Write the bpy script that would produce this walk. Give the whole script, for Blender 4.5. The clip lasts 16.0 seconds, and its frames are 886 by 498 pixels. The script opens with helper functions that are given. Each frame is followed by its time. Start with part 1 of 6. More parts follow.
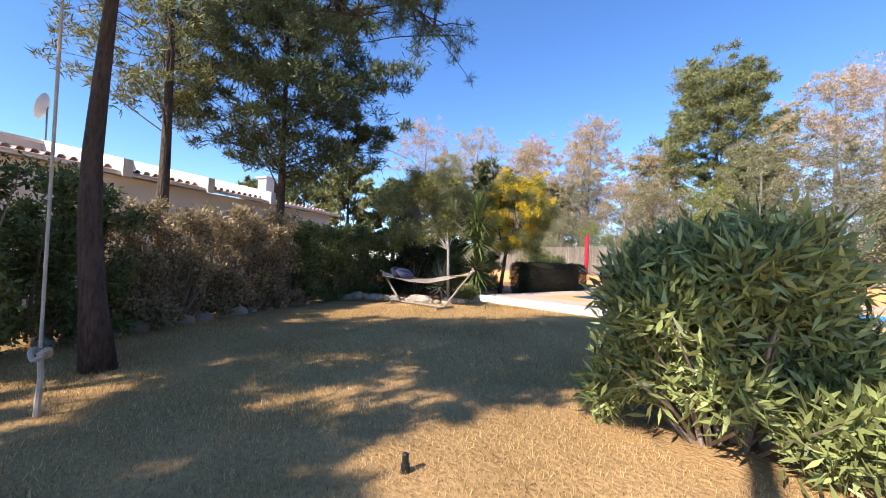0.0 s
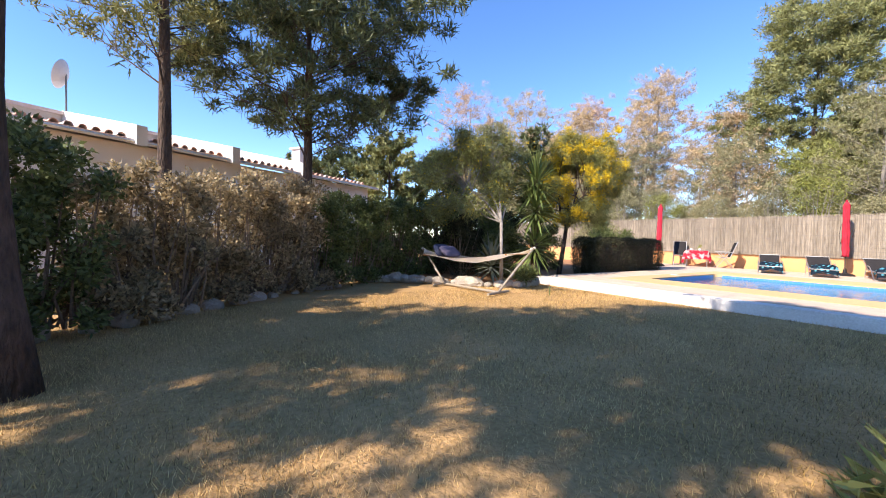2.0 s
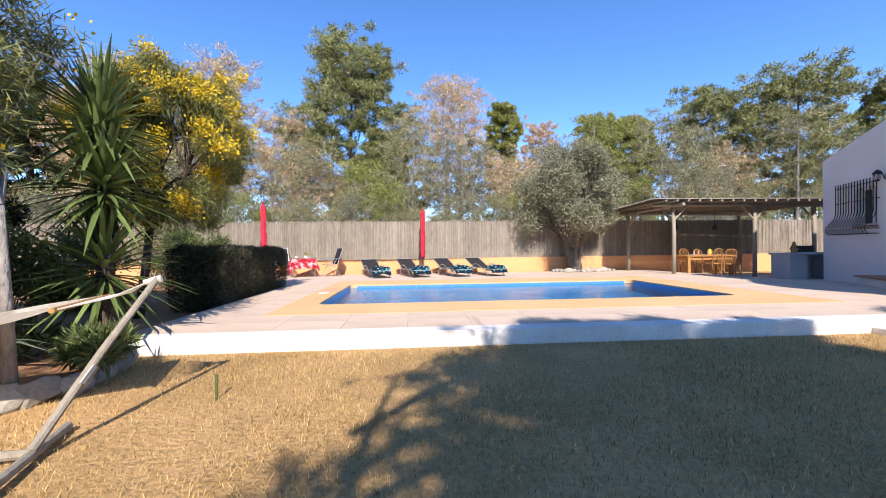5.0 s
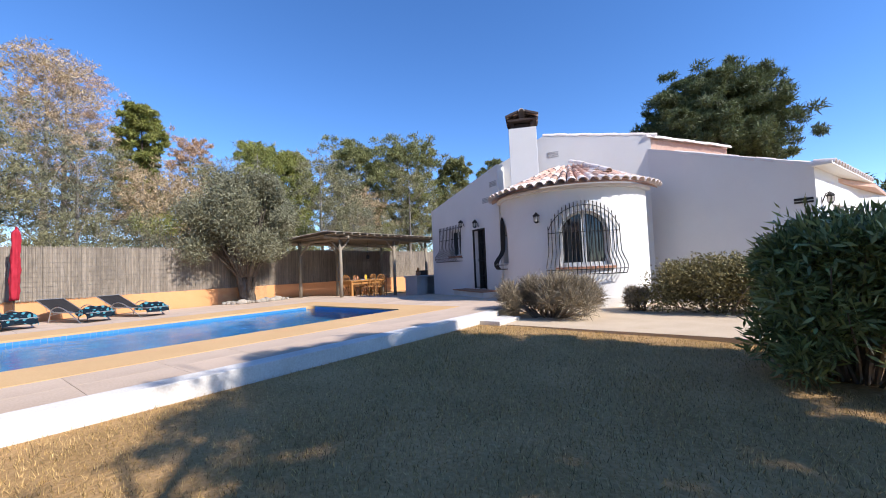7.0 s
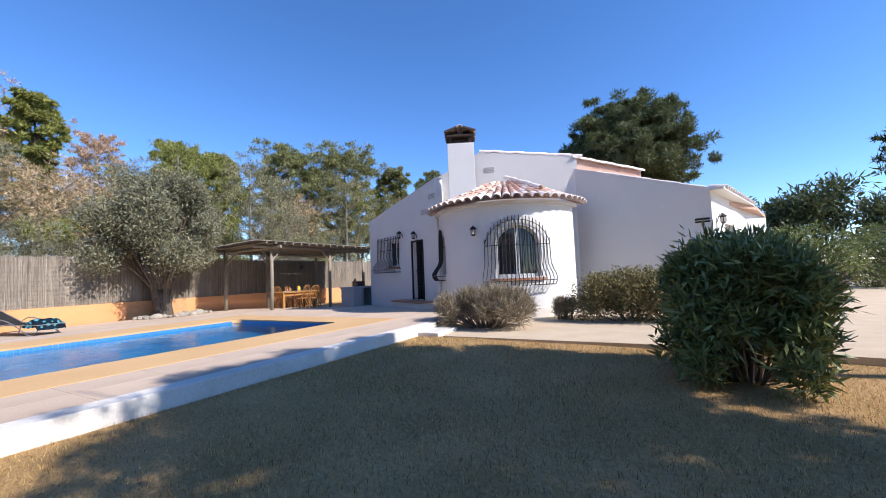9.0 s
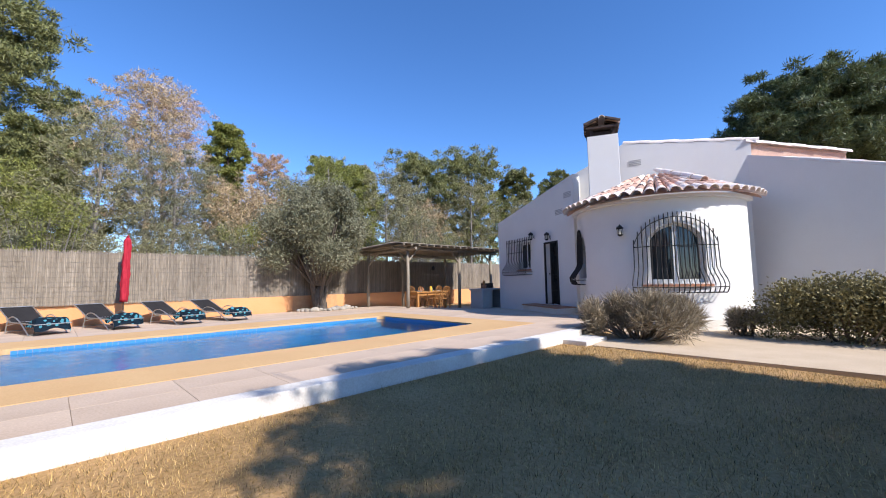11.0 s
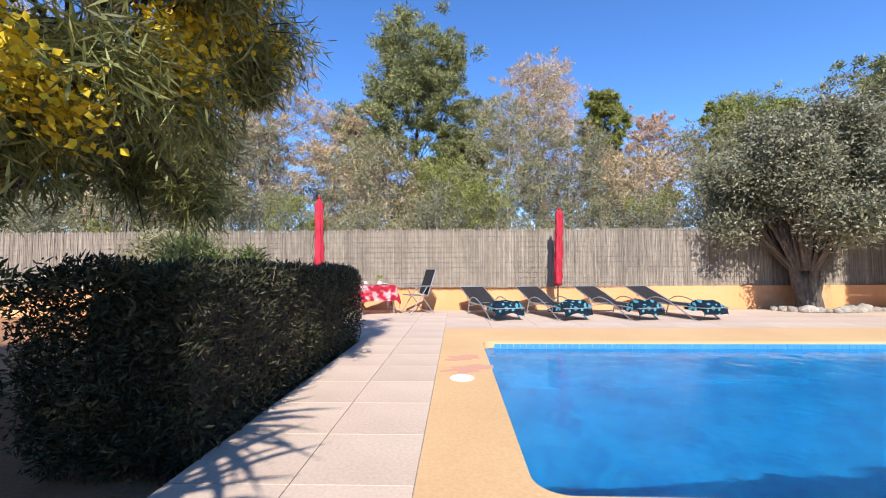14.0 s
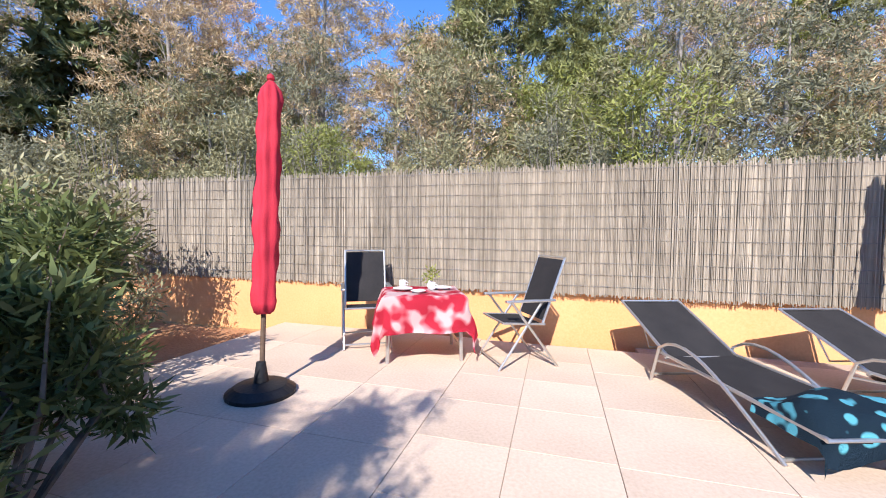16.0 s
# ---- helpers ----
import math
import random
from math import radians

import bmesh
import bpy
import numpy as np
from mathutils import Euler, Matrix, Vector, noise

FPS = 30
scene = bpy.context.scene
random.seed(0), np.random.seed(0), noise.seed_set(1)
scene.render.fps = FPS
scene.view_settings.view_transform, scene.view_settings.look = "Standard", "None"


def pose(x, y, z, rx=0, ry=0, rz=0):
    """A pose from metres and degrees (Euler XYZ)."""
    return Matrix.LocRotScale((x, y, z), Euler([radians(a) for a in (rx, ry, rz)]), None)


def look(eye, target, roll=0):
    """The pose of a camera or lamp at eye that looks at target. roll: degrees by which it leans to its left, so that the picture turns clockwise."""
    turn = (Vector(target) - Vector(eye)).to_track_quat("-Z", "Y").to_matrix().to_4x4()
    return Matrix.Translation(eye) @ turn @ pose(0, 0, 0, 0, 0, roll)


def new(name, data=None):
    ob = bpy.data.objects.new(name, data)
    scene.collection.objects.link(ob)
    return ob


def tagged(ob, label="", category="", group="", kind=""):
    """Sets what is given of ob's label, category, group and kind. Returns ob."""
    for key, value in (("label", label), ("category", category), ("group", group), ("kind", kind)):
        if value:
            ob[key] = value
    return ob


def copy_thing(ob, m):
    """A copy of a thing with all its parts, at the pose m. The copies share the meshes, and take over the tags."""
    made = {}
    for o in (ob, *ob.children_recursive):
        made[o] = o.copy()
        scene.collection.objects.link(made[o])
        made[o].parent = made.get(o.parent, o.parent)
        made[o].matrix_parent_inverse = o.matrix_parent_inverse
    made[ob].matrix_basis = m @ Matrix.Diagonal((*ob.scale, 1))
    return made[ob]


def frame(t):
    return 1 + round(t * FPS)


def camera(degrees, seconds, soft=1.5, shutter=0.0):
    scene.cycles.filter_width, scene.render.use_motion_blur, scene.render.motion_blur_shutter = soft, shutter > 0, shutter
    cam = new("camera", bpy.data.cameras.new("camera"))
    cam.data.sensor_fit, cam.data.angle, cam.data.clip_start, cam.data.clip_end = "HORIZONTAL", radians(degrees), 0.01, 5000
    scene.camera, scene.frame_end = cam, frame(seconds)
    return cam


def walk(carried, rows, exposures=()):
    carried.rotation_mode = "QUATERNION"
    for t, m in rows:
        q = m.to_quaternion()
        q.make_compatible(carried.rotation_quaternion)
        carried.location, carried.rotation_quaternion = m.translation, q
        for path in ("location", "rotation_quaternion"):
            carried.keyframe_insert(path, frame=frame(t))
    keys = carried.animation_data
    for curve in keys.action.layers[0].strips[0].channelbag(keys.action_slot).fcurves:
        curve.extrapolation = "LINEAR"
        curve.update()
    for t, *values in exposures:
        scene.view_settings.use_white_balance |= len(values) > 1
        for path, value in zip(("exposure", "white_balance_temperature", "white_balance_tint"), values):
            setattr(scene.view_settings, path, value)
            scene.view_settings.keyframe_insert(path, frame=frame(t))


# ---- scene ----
cam = camera(96.2, 16.0, soft=1.0)
PATH = [
    (0, (9.26, -9.192, 1.248), (7.713, -7.927, 1.312), 1.8),
    (0.5, (9.044, -9.04, 1.275), (7.249, -8.169, 1.422), 1.9),
    (1, (8.861, -8.775, 1.32), (7.024, -8.028, 1.58), 1.8),
    (1.5, (8.365, -8.383, 1.249), (6.583, -7.477, 1.28), 1.3),
    (2, (7.678, -8.172, 1.213), (6.003, -7.08, 1.154), 1.3),
    (2.5, (7.058, -7.73, 1.163), (5.535, -6.435, 1.113), 1.1),
    (3, (6.337, -7.174, 1.151), (4.93, -5.754, 1.104), 0.9),
    (3.5, (5.544, -6.585, 1.155), (4.305, -5.016, 1.095), 0.5),
    (4, (4.758, -6.098, 1.203), (3.87, -4.306, 1.146), 0.4),
    (4.5, (3.985, -5.448, 1.193), (3.586, -3.488, 1.202), -0.5),
    (5, (3.392, -4.967, 1.236), (3.547, -2.973, 1.23), -0.7),
    (7.5, (2.356, -4.672, 1.253), (4.069, -3.646, 1.37), -2.6),
    (8, (2.341, -4.697, 1.265), (4.104, -3.763, 1.393), -2.4),
    (10.5, (2.287, -4.416, 1.332), (3.879, -3.213, 1.477), -1.4),
    (11, (2.269, -4.114, 1.291), (3.668, -2.694, 1.452), -1.0),
    (11.5, (2.289, -3.883, 1.277), (3.442, -2.255, 1.419), -0.7),
    (12, (2.18, -3.564, 1.298), (3.067, -1.775, 1.407), -0.5),
    (12.5, (2.082, -3.194, 1.271), (2.686, -1.29, 1.37), -0.3),
    (13, (1.785, -2.07, 1.29), (1.83, -0.075, 1.428), 0.1),
    (13.5, (1.445, -0.70, 1.2), (1.307, 1.289, 1.365), -0.1),
    (14, (1.25, 0.69, 1.25), (1.185, 2.686, 1.356), -0.3),
    (14.5, (1.02, 2.01, 1.40), (1.031, 4.01, 1.415), -0.3),
    (15, (0.62, 3.40, 1.455), (0.682, 5.399, 1.428), -0.8),
    (15.5, (0.635, 4.88, 1.46), (0.425, 6.869, 1.453), -0.1),
    (16, (0.662, 6.309, 1.523), (0.119, 8.232, 1.441), 0.6),
]
walk(cam, [(t, look(eye, target, roll)) for t, eye, target, roll in PATH], exposures=[(0.0, 1.2, 7000, 15), (1.2, 1.25, 7000, 15), (3.0, 1.55, 7450, 18), (4.0, 1.5, 7000, 15), (5.0, 1.1, 6700, 14), (8.0, 0.8, 6400, 13), (12.5, 0.78, 6400, 13), (14.5, 1.1, 6450, 13), (16.0, 1.2, 6350, 13)])

# ---- light ----
SUN_TO = Vector((0.04, -1.0, 0.795)).normalized()
world = bpy.data.worlds.new("world")
scene.world = world
world.use_nodes = True
_wn = world.node_tree.nodes
_sky = _wn.new("ShaderNodeTexSky")
_sky.sky_type = "NISHITA"
_sky.sun_disc = False
_sky.sun_elevation = math.asin(SUN_TO.z)
_sky.sun_rotation = math.atan2(SUN_TO.x, SUN_TO.y)
_sky.altitude = 2000
_sky.air_density = 1.0
_sky.dust_density = 0.0
_sky.ozone_density = 3.5
_deep = _wn.new("ShaderNodeHueSaturation")
_deep.inputs["Saturation"].default_value = 1.19
_deep.inputs["Hue"].default_value = 0.505
world.node_tree.links.new(_sky.outputs[0], _deep.inputs["Color"])
world.node_tree.links.new(_deep.outputs[0], _wn["Background"].inputs[0])
_wn["Background"].inputs[1].default_value = 0.15
sun = new("sun", bpy.data.lights.new("sun", "SUN"))
sun.data.energy, sun.data.angle, sun.data.color = 3.8, radians(0.53), (1.0, 0.955, 0.89)
sun.matrix_world = look(SUN_TO * 60, (0, 0, 0))

# ---- materials ----
MATS = {}


def material(name, base, rough=0.8, dark=None, scale=4.0, fine=60.0, bump=0.2, metal=0.0, amount=0.5, spec=0.3,
             island=0.0, per_object=0.0, translucent=0.0, streak=None, bump_dist=0.01):
    """Principled surface with two scales of mottling, relief and optional piece-to-piece variation."""
    m = bpy.data.materials.new(name)
    m.use_nodes = True
    nt = m.node_tree
    N, L = nt.nodes, nt.links
    bsdf = N["Principled BSDF"]
    bsdf.inputs["Roughness"].default_value = rough
    bsdf.inputs["Metallic"].default_value = metal
    bsdf.inputs["Specular IOR Level"].default_value = spec
    dark = dark or tuple(c * 0.6 for c in base)
    tc = N.new("ShaderNodeTexCoord")
    mp = N.new("ShaderNodeMapping")
    if streak:
        mp.inputs["Scale"].default_value = streak
    L.new(tc.outputs["Object"], mp.inputs[0])
    n1, n2 = N.new("ShaderNodeTexNoise"), N.new("ShaderNodeTexNoise")
    n1.inputs["Scale"].default_value, n1.inputs["Detail"].default_value = scale, 5
    n2.inputs["Scale"].default_value, n2.inputs["Detail"].default_value = fine, 3
    L.new(mp.outputs[0], n1.inputs[0])
    L.new(mp.outputs[0], n2.inputs[0])
    add = N.new("ShaderNodeMath")
    add.operation = "ADD"
    L.new(n1.outputs[0], add.inputs[0])
    L.new(n2.outputs[0], add.inputs[1])
    ramp = N.new("ShaderNodeMapRange")
    ramp.inputs[1].default_value, ramp.inputs[2].default_value = 0.65, 1.35
    ramp.inputs[3].default_value, ramp.inputs[4].default_value = 0.0, 1.0
    L.new(add.outputs[0], ramp.inputs[0])
    mul = N.new("ShaderNodeMath")
    mul.operation = "MULTIPLY"
    mul.inputs[1].default_value = amount * 2 if amount < 0.5 else 1.0
    L.new(ramp.outputs[0], mul.inputs[0])
    mix = N.new("ShaderNodeMix")
    mix.data_type = "RGBA"
    mix.inputs[6].default_value = (*base, 1)
    mix.inputs[7].default_value = (*dark, 1)
    L.new(mul.outputs[0], mix.inputs[0])
    col = mix.outputs[2]
    for kind, amt in (("island", island), ("object", per_object)):
        if amt:
            src = N.new("ShaderNodeNewGeometry").outputs["Random Per Island"] if kind == "island" else N.new("ShaderNodeObjectInfo").outputs["Random"]
            mr = N.new("ShaderNodeMapRange")
            mr.inputs[3].default_value, mr.inputs[4].default_value = 1 - amt, 1 + amt
            L.new(src, mr.inputs[0])
            hv = N.new("ShaderNodeHueSaturation")
            L.new(mr.outputs[0], hv.inputs["Value"])
            L.new(col, hv.inputs["Color"])
            col = hv.outputs[0]
    L.new(col, bsdf.inputs["Base Color"])
    if bump:
        b = N.new("ShaderNodeBump")
        b.inputs["Strength"].default_value = bump
        b.inputs["Distance"].default_value = bump_dist
        L.new(add.outputs[0], b.inputs["Height"])
        L.new(b.outputs[0], bsdf.inputs["Normal"])
    if translucent:
        tr = N.new("ShaderNodeBsdfTranslucent")
        L.new(col, tr.inputs[0])
        ms = N.new("ShaderNodeMixShader")
        ms.inputs[0].default_value = translucent
        L.new(bsdf.outputs[0], ms.inputs[1])
        L.new(tr.outputs[0], ms.inputs[2])
        L.new(ms.outputs[0], N["Material Output"].inputs[0])
    MATS[name] = m
    return m


def leaf_mat(name, base, var=0.45, rough=0.55, trans=0.2):
    return material(name, base, rough, tuple(c * 0.7 for c in base), 1.3, 9.0, 0, spec=0.35, island=var, translucent=trans)


M_lawn = material("dry_lawn", (0.54, 0.335, 0.155), 0.95, (0.27, 0.165, 0.06), 0.9, 26, 0.8, bump_dist=0.03)
M_blade = material("dry_grass", (0.61, 0.43, 0.20), 0.85, (0.36, 0.235, 0.08), 0.8, 6, 0, island=0.75, translucent=0.2)
M_earth = material("red_earth", (0.42, 0.22, 0.11), 0.95, (0.28, 0.14, 0.07), 1.5, 30, 0.6, bump_dist=0.03)
M_far = material("scrub_ground", (0.22, 0.17, 0.09), 0.95, (0.12, 0.11, 0.05), 0.15, 4, 0.3)
M_paver = material("pink_paver", (0.64, 0.50, 0.38), 0.85, (0.48, 0.36, 0.27), 1.1, 45, 0.25, per_object=0.05, bump_dist=0.004)
M_coping = material("ochre_render_floor", (0.66, 0.44, 0.22), 0.85, (0.56, 0.34, 0.16), 0.9, 50, 0.2, bump_dist=0.004)
M_joint = material("grey_joint", (0.52, 0.41, 0.32), 0.95, None, 3, 60, 0.3)
M_terra_stain = material("terracotta_patch", (0.62, 0.31, 0.20), 0.85, (0.54, 0.30, 0.19), 2, 50, 0.1)
M_white = material("white_masonry_paint", (0.76, 0.745, 0.72), 0.75, (0.68, 0.665, 0.64), 1.2, 55, 0.35, amount=0.4, bump_dist=0.006)
M_kerbwhite = material("worn_white_paint", (0.80, 0.77, 0.72), 0.8, (0.58, 0.53, 0.46), 2.2, 40, 0.3, amount=0.45, bump_dist=0.006)
M_ochre = material("orange_masonry_paint", (0.78, 0.385, 0.18), 0.85, (0.66, 0.31, 0.125), 1.0, 40, 0.3, bump_dist=0.006)
M_ochre_raw = material("red_raw_masonry", (0.55, 0.26, 0.12), 0.9, (0.66, 0.40, 0.20), 6, 30, 0.5)
M_reed = material("reed_stalks", (0.37, 0.315, 0.25), 0.9, (0.22, 0.185, 0.145), 1.6, 12, 0, island=0.34, streak=(1, 1, 0.3))
M_wire = material("galvanised_wire", (0.32, 0.30, 0.28), 0.5, None, 5, 50, 0, metal=0.7)
# strong light-dark mottling paints the water's caustic light into the tile colour
M_pooltile = material("blue_tile_caustic_mottle", (0.003, 0.16, 0.34), 0.35, (0.001, 0.07, 0.20), 2.2, 9, 0, spec=0.5)
M_waterline = material("pale_blue_tile", (0.06, 0.26, 0.52), 0.3, (0.035, 0.2, 0.46), 6, 40, 0.1, spec=0.5, per_object=0.1)
M_tile = material("terracotta_roof_tile", (0.66, 0.45, 0.35), 0.85, (0.50, 0.31, 0.24), 5, 40, 0.3, per_object=0.25)
M_tilewhite = material("whitewashed_tile", (0.82, 0.77, 0.73), 0.85, (0.68, 0.54, 0.47), 7, 40, 0.3, per_object=0.1)
M_soot = material("sooty_tile", (0.03, 0.024, 0.022), 0.95, (0.09, 0.06, 0.05), 7, 40, 0.3)
M_barkdark = material("olive_bark", (0.20, 0.165, 0.13), 0.95, (0.07, 0.055, 0.045), 6, 30, 1.0, streak=(1, 1, 0.3), bump_dist=0.04)
M_iron = material("black_wrought_iron", (0.016, 0.016, 0.018), 0.65, (0.03, 0.026, 0.022), 8, 60, 0.1)
M_glassdark = material("dark_window_glass", (0.02, 0.025, 0.03), 0.04, (0.03, 0.035, 0.04), 1, 3, 0, spec=0.6)
M_curtain = material("cream_curtain", (0.52, 0.48, 0.42), 0.9, (0.36, 0.33, 0.29), 8, 40, 0.2, streak=(4, 4, 0.3))
M_frame = material("white_window_frame", (0.75, 0.74, 0.72), 0.5, (0.65, 0.64, 0.62), 3, 40, 0.05)
M_sill = material("clay_sill", (0.55, 0.27, 0.16), 0.8, None, 6, 40, 0.2, per_object=0.15)
M_weather = material("weathered_wood", (0.36, 0.31, 0.24), 0.9, (0.20, 0.17, 0.13), 3, 30, 0.5, streak=(6, 6, 0.6))
M_pine = material("oiled_pine_wood", (0.50, 0.25, 0.08), 0.55, (0.34, 0.15, 0.045), 4, 30, 0.2, streak=(8, 8, 1))
M_rattan = material("rattan_cane", (0.42, 0.20, 0.06), 0.6, (0.26, 0.11, 0.035), 6, 60, 0.3)
M_grey = material("grey_render", (0.48, 0.475, 0.47), 0.85, (0.38, 0.375, 0.37), 3, 50, 0.3)
M_alu = material("brushed_aluminium", (0.62, 0.61, 0.59), 0.35, (0.50, 0.49, 0.47), 5, 80, 0.05, metal=0.85)
M_mesh = material("charcoal_mesh_fabric", (0.022, 0.021, 0.022), 0.9, (0.038, 0.035, 0.035), 5, 160, 0.3, spec=0.12)
M_red = material("red_canvas", (0.50, 0.028, 0.05), 0.8, (0.38, 0.018, 0.035), 6, 90, 0.25, bump_dist=0.006)
M_brownpole = material("brown_painted_pole", (0.14, 0.09, 0.06), 0.5, None, 4, 40, 0.1)
M_blackplastic = material("black_plastic_base", (0.02, 0.02, 0.022), 0.5, None, 4, 40, 0.2)
M_canvas = material("natural_cotton_canvas", (0.86, 0.82, 0.74), 0.9, (0.80, 0.75, 0.66), 5, 70, 0.1, translucent=0.5)
M_rope = material("beige_rope", (0.52, 0.46, 0.38), 0.9, (0.36, 0.31, 0.25), 8, 70, 0.6)
M_navy = material("dark_blue_cushion", (0.06, 0.07, 0.12), 0.85, None, 4, 60, 0.2)
M_plum = material("grey_purple_cushion", (0.15, 0.13, 0.19), 0.85, None, 4, 60, 0.2)
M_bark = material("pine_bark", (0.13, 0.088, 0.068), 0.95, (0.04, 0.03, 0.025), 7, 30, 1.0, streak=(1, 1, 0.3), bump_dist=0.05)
M_barkgrey = material("grey_bark", (0.34, 0.30, 0.26), 0.95, (0.16, 0.14, 0.12), 7, 40, 0.8, streak=(1, 1, 0.35), bump_dist=0.03)
M_twig = material("dry_twigs", (0.30, 0.23, 0.17), 0.9, (0.16, 0.12, 0.09), 4, 30, 0, island=0.3)
M_stone = material("pale_limestone", (0.50, 0.45, 0.38), 0.9, (0.30, 0.26, 0.21), 5, 40, 0.7, per_object=0.2, bump_dist=0.02)
M_drive = material("pale_gravel", (0.64, 0.51, 0.36), 0.95, (0.52, 0.40, 0.27), 2, 60, 0.5)
M_L_pine = leaf_mat("pine_needles", (0.25, 0.255, 0.095))
M_L_pinelt = leaf_mat("sunny_pine_needles", (0.29, 0.3, 0.075))
M_L_pinedk = leaf_mat("dark_pine_needles", (0.125, 0.15, 0.06))
M_L_dead = leaf_mat("brown_pine_needles", (0.58, 0.43, 0.25))
M_L_dead2 = leaf_mat("rusty_pine_needles", (0.60, 0.40, 0.25))
M_L_grey = leaf_mat("grey_scrub_leaves", (0.32, 0.295, 0.155))
M_L_olive = leaf_mat("olive_leaves", (0.27, 0.262, 0.16))
M_L_hedge = leaf_mat("hedge_leaves", (0.17, 0.205, 0.07), 0.5, 0.5, 0.32)
M_L_dry = leaf_mat("dry_hedge_leaves", (0.44, 0.345, 0.20), 0.5, 0.6, 0.38)
M_L_box = leaf_mat("clipped_hedge_leaves", (0.068, 0.068, 0.032), 0.6, 0.65)
M_L_mimosa = leaf_mat("feathery_leaves", (0.30, 0.305, 0.105), 0.5, 0.5, 0.3)
M_L_yellow = leaf_mat("yellow_blossom", (0.78, 0.56, 0.03), 0.25, 0.8)
M_L_oleander = leaf_mat("oleander_leaves", (0.28, 0.315, 0.11), 0.5, 0.38, 0.08)
M_L_yucca = leaf_mat("yucca_blades", (0.15, 0.20, 0.06), 0.4, 0.4, 0.2)
M_L_agave = leaf_mat("agave_blades", (0.26, 0.28, 0.20), 0.2)
M_L_brownbush = leaf_mat("brown_green_leaves", (0.25, 0.215, 0.095), 0.5)
M_L_lav = leaf_mat("dry_lavender", (0.34, 0.28, 0.19), 0.4)


def water_mat():
    m = bpy.data.materials.new("pool_water")
    m.use_nodes = True
    N, L = m.node_tree.nodes, m.node_tree.links
    b = N["Principled BSDF"]
    b.inputs["Base Color"].default_value = (0.75, 0.92, 1.0, 1)
    b.inputs["Roughness"].default_value = 0.02
    b.inputs["IOR"].default_value = 1.16
    b.inputs["Transmission Weight"].default_value = 1.0
    tc, n1 = N.new("ShaderNodeTexCoord"), N.new("ShaderNodeTexNoise")
    n1.inputs["Scale"].default_value, n1.inputs["Detail"].default_value = 4.0, 4
    bp = N.new("ShaderNodeBump")
    bp.inputs["Strength"].default_value, bp.inputs["Distance"].default_value = 0.55, 0.03
    L.new(tc.outputs["Object"], n1.inputs[0])
    L.new(n1.outputs[0], bp.inputs["Height"])
    L.new(bp.outputs[0], b.inputs["Normal"])
    return m


M_water = water_mat()

# ---- mesh helpers ----
UP = Vector((0, 0, 1))


def thing(name, label="", category="", loc=(0, 0, 0), rz=0.0, group="", kind=""):
    ob = new(name)
    ob.matrix_basis = pose(*loc, 0, 0, rz)
    return tagged(ob, label, category, group, kind)


def part(name, bm, mat, parent=None, label="", smooth=False):
    me = bm
    if isinstance(bm, bmesh.types.BMesh):
        me = bpy.data.meshes.new(name)
        bm.to_mesh(me)
        bm.free()
    if mat and not me.materials:
        me.materials.append(mat)
    if smooth:
        me.polygons.foreach_set("use_smooth", [True] * len(me.polygons))
    ob = new(name, me)
    if parent:
        ob.parent = parent
    if label:
        ob["label"] = label
    return ob


def structure(name, bm, mat, label=""):
    return tagged(part(name, bm, mat, None, label), kind="structure")


def quads(name, V, F):
    """Fast mesh from arrays of points and of faces with equal corner count."""
    V, F = np.asarray(V, np.float32), np.asarray(F, np.int32)
    me = bpy.data.meshes.new(name)
    k = F.shape[1]
    me.vertices.add(len(V))
    me.vertices.foreach_set("co", V.ravel())
    me.loops.add(F.size)
    me.loops.foreach_set("vertex_index", F.ravel())
    me.polygons.add(len(F))
    me.polygons.foreach_set("loop_start", np.arange(0, F.size, k, dtype=np.int32))
    me.update(calc_edges=True)
    return me


def add_box(bm, lo, hi, bevel=0.0, m=None):
    mid = [(a + b) / 2 for a, b in zip(lo, hi)]
    r = bmesh.ops.create_cube(bm, size=1)
    vs = r["verts"]
    bmesh.ops.scale(bm, vec=[b - a for a, b in zip(lo, hi)], verts=vs)
    bmesh.ops.translate(bm, vec=mid, verts=vs)
    if bevel:
        es = {e for v in vs for e in v.link_edges}
        vs = bmesh.ops.bevel(bm, geom=list(es), offset=bevel, segments=2, affect="EDGES", profile=0.5)["verts"]
        vs = list({v for v in vs})
    if m is not None:
        vset = vs if not bevel else [v for v in bm.verts if v.is_valid and v in set(vs)]
        bmesh.ops.transform(bm, matrix=m, verts=vset)
    return bm


def box(lo, hi, bevel=0.0):
    return add_box(bmesh.new(), lo, hi, bevel)


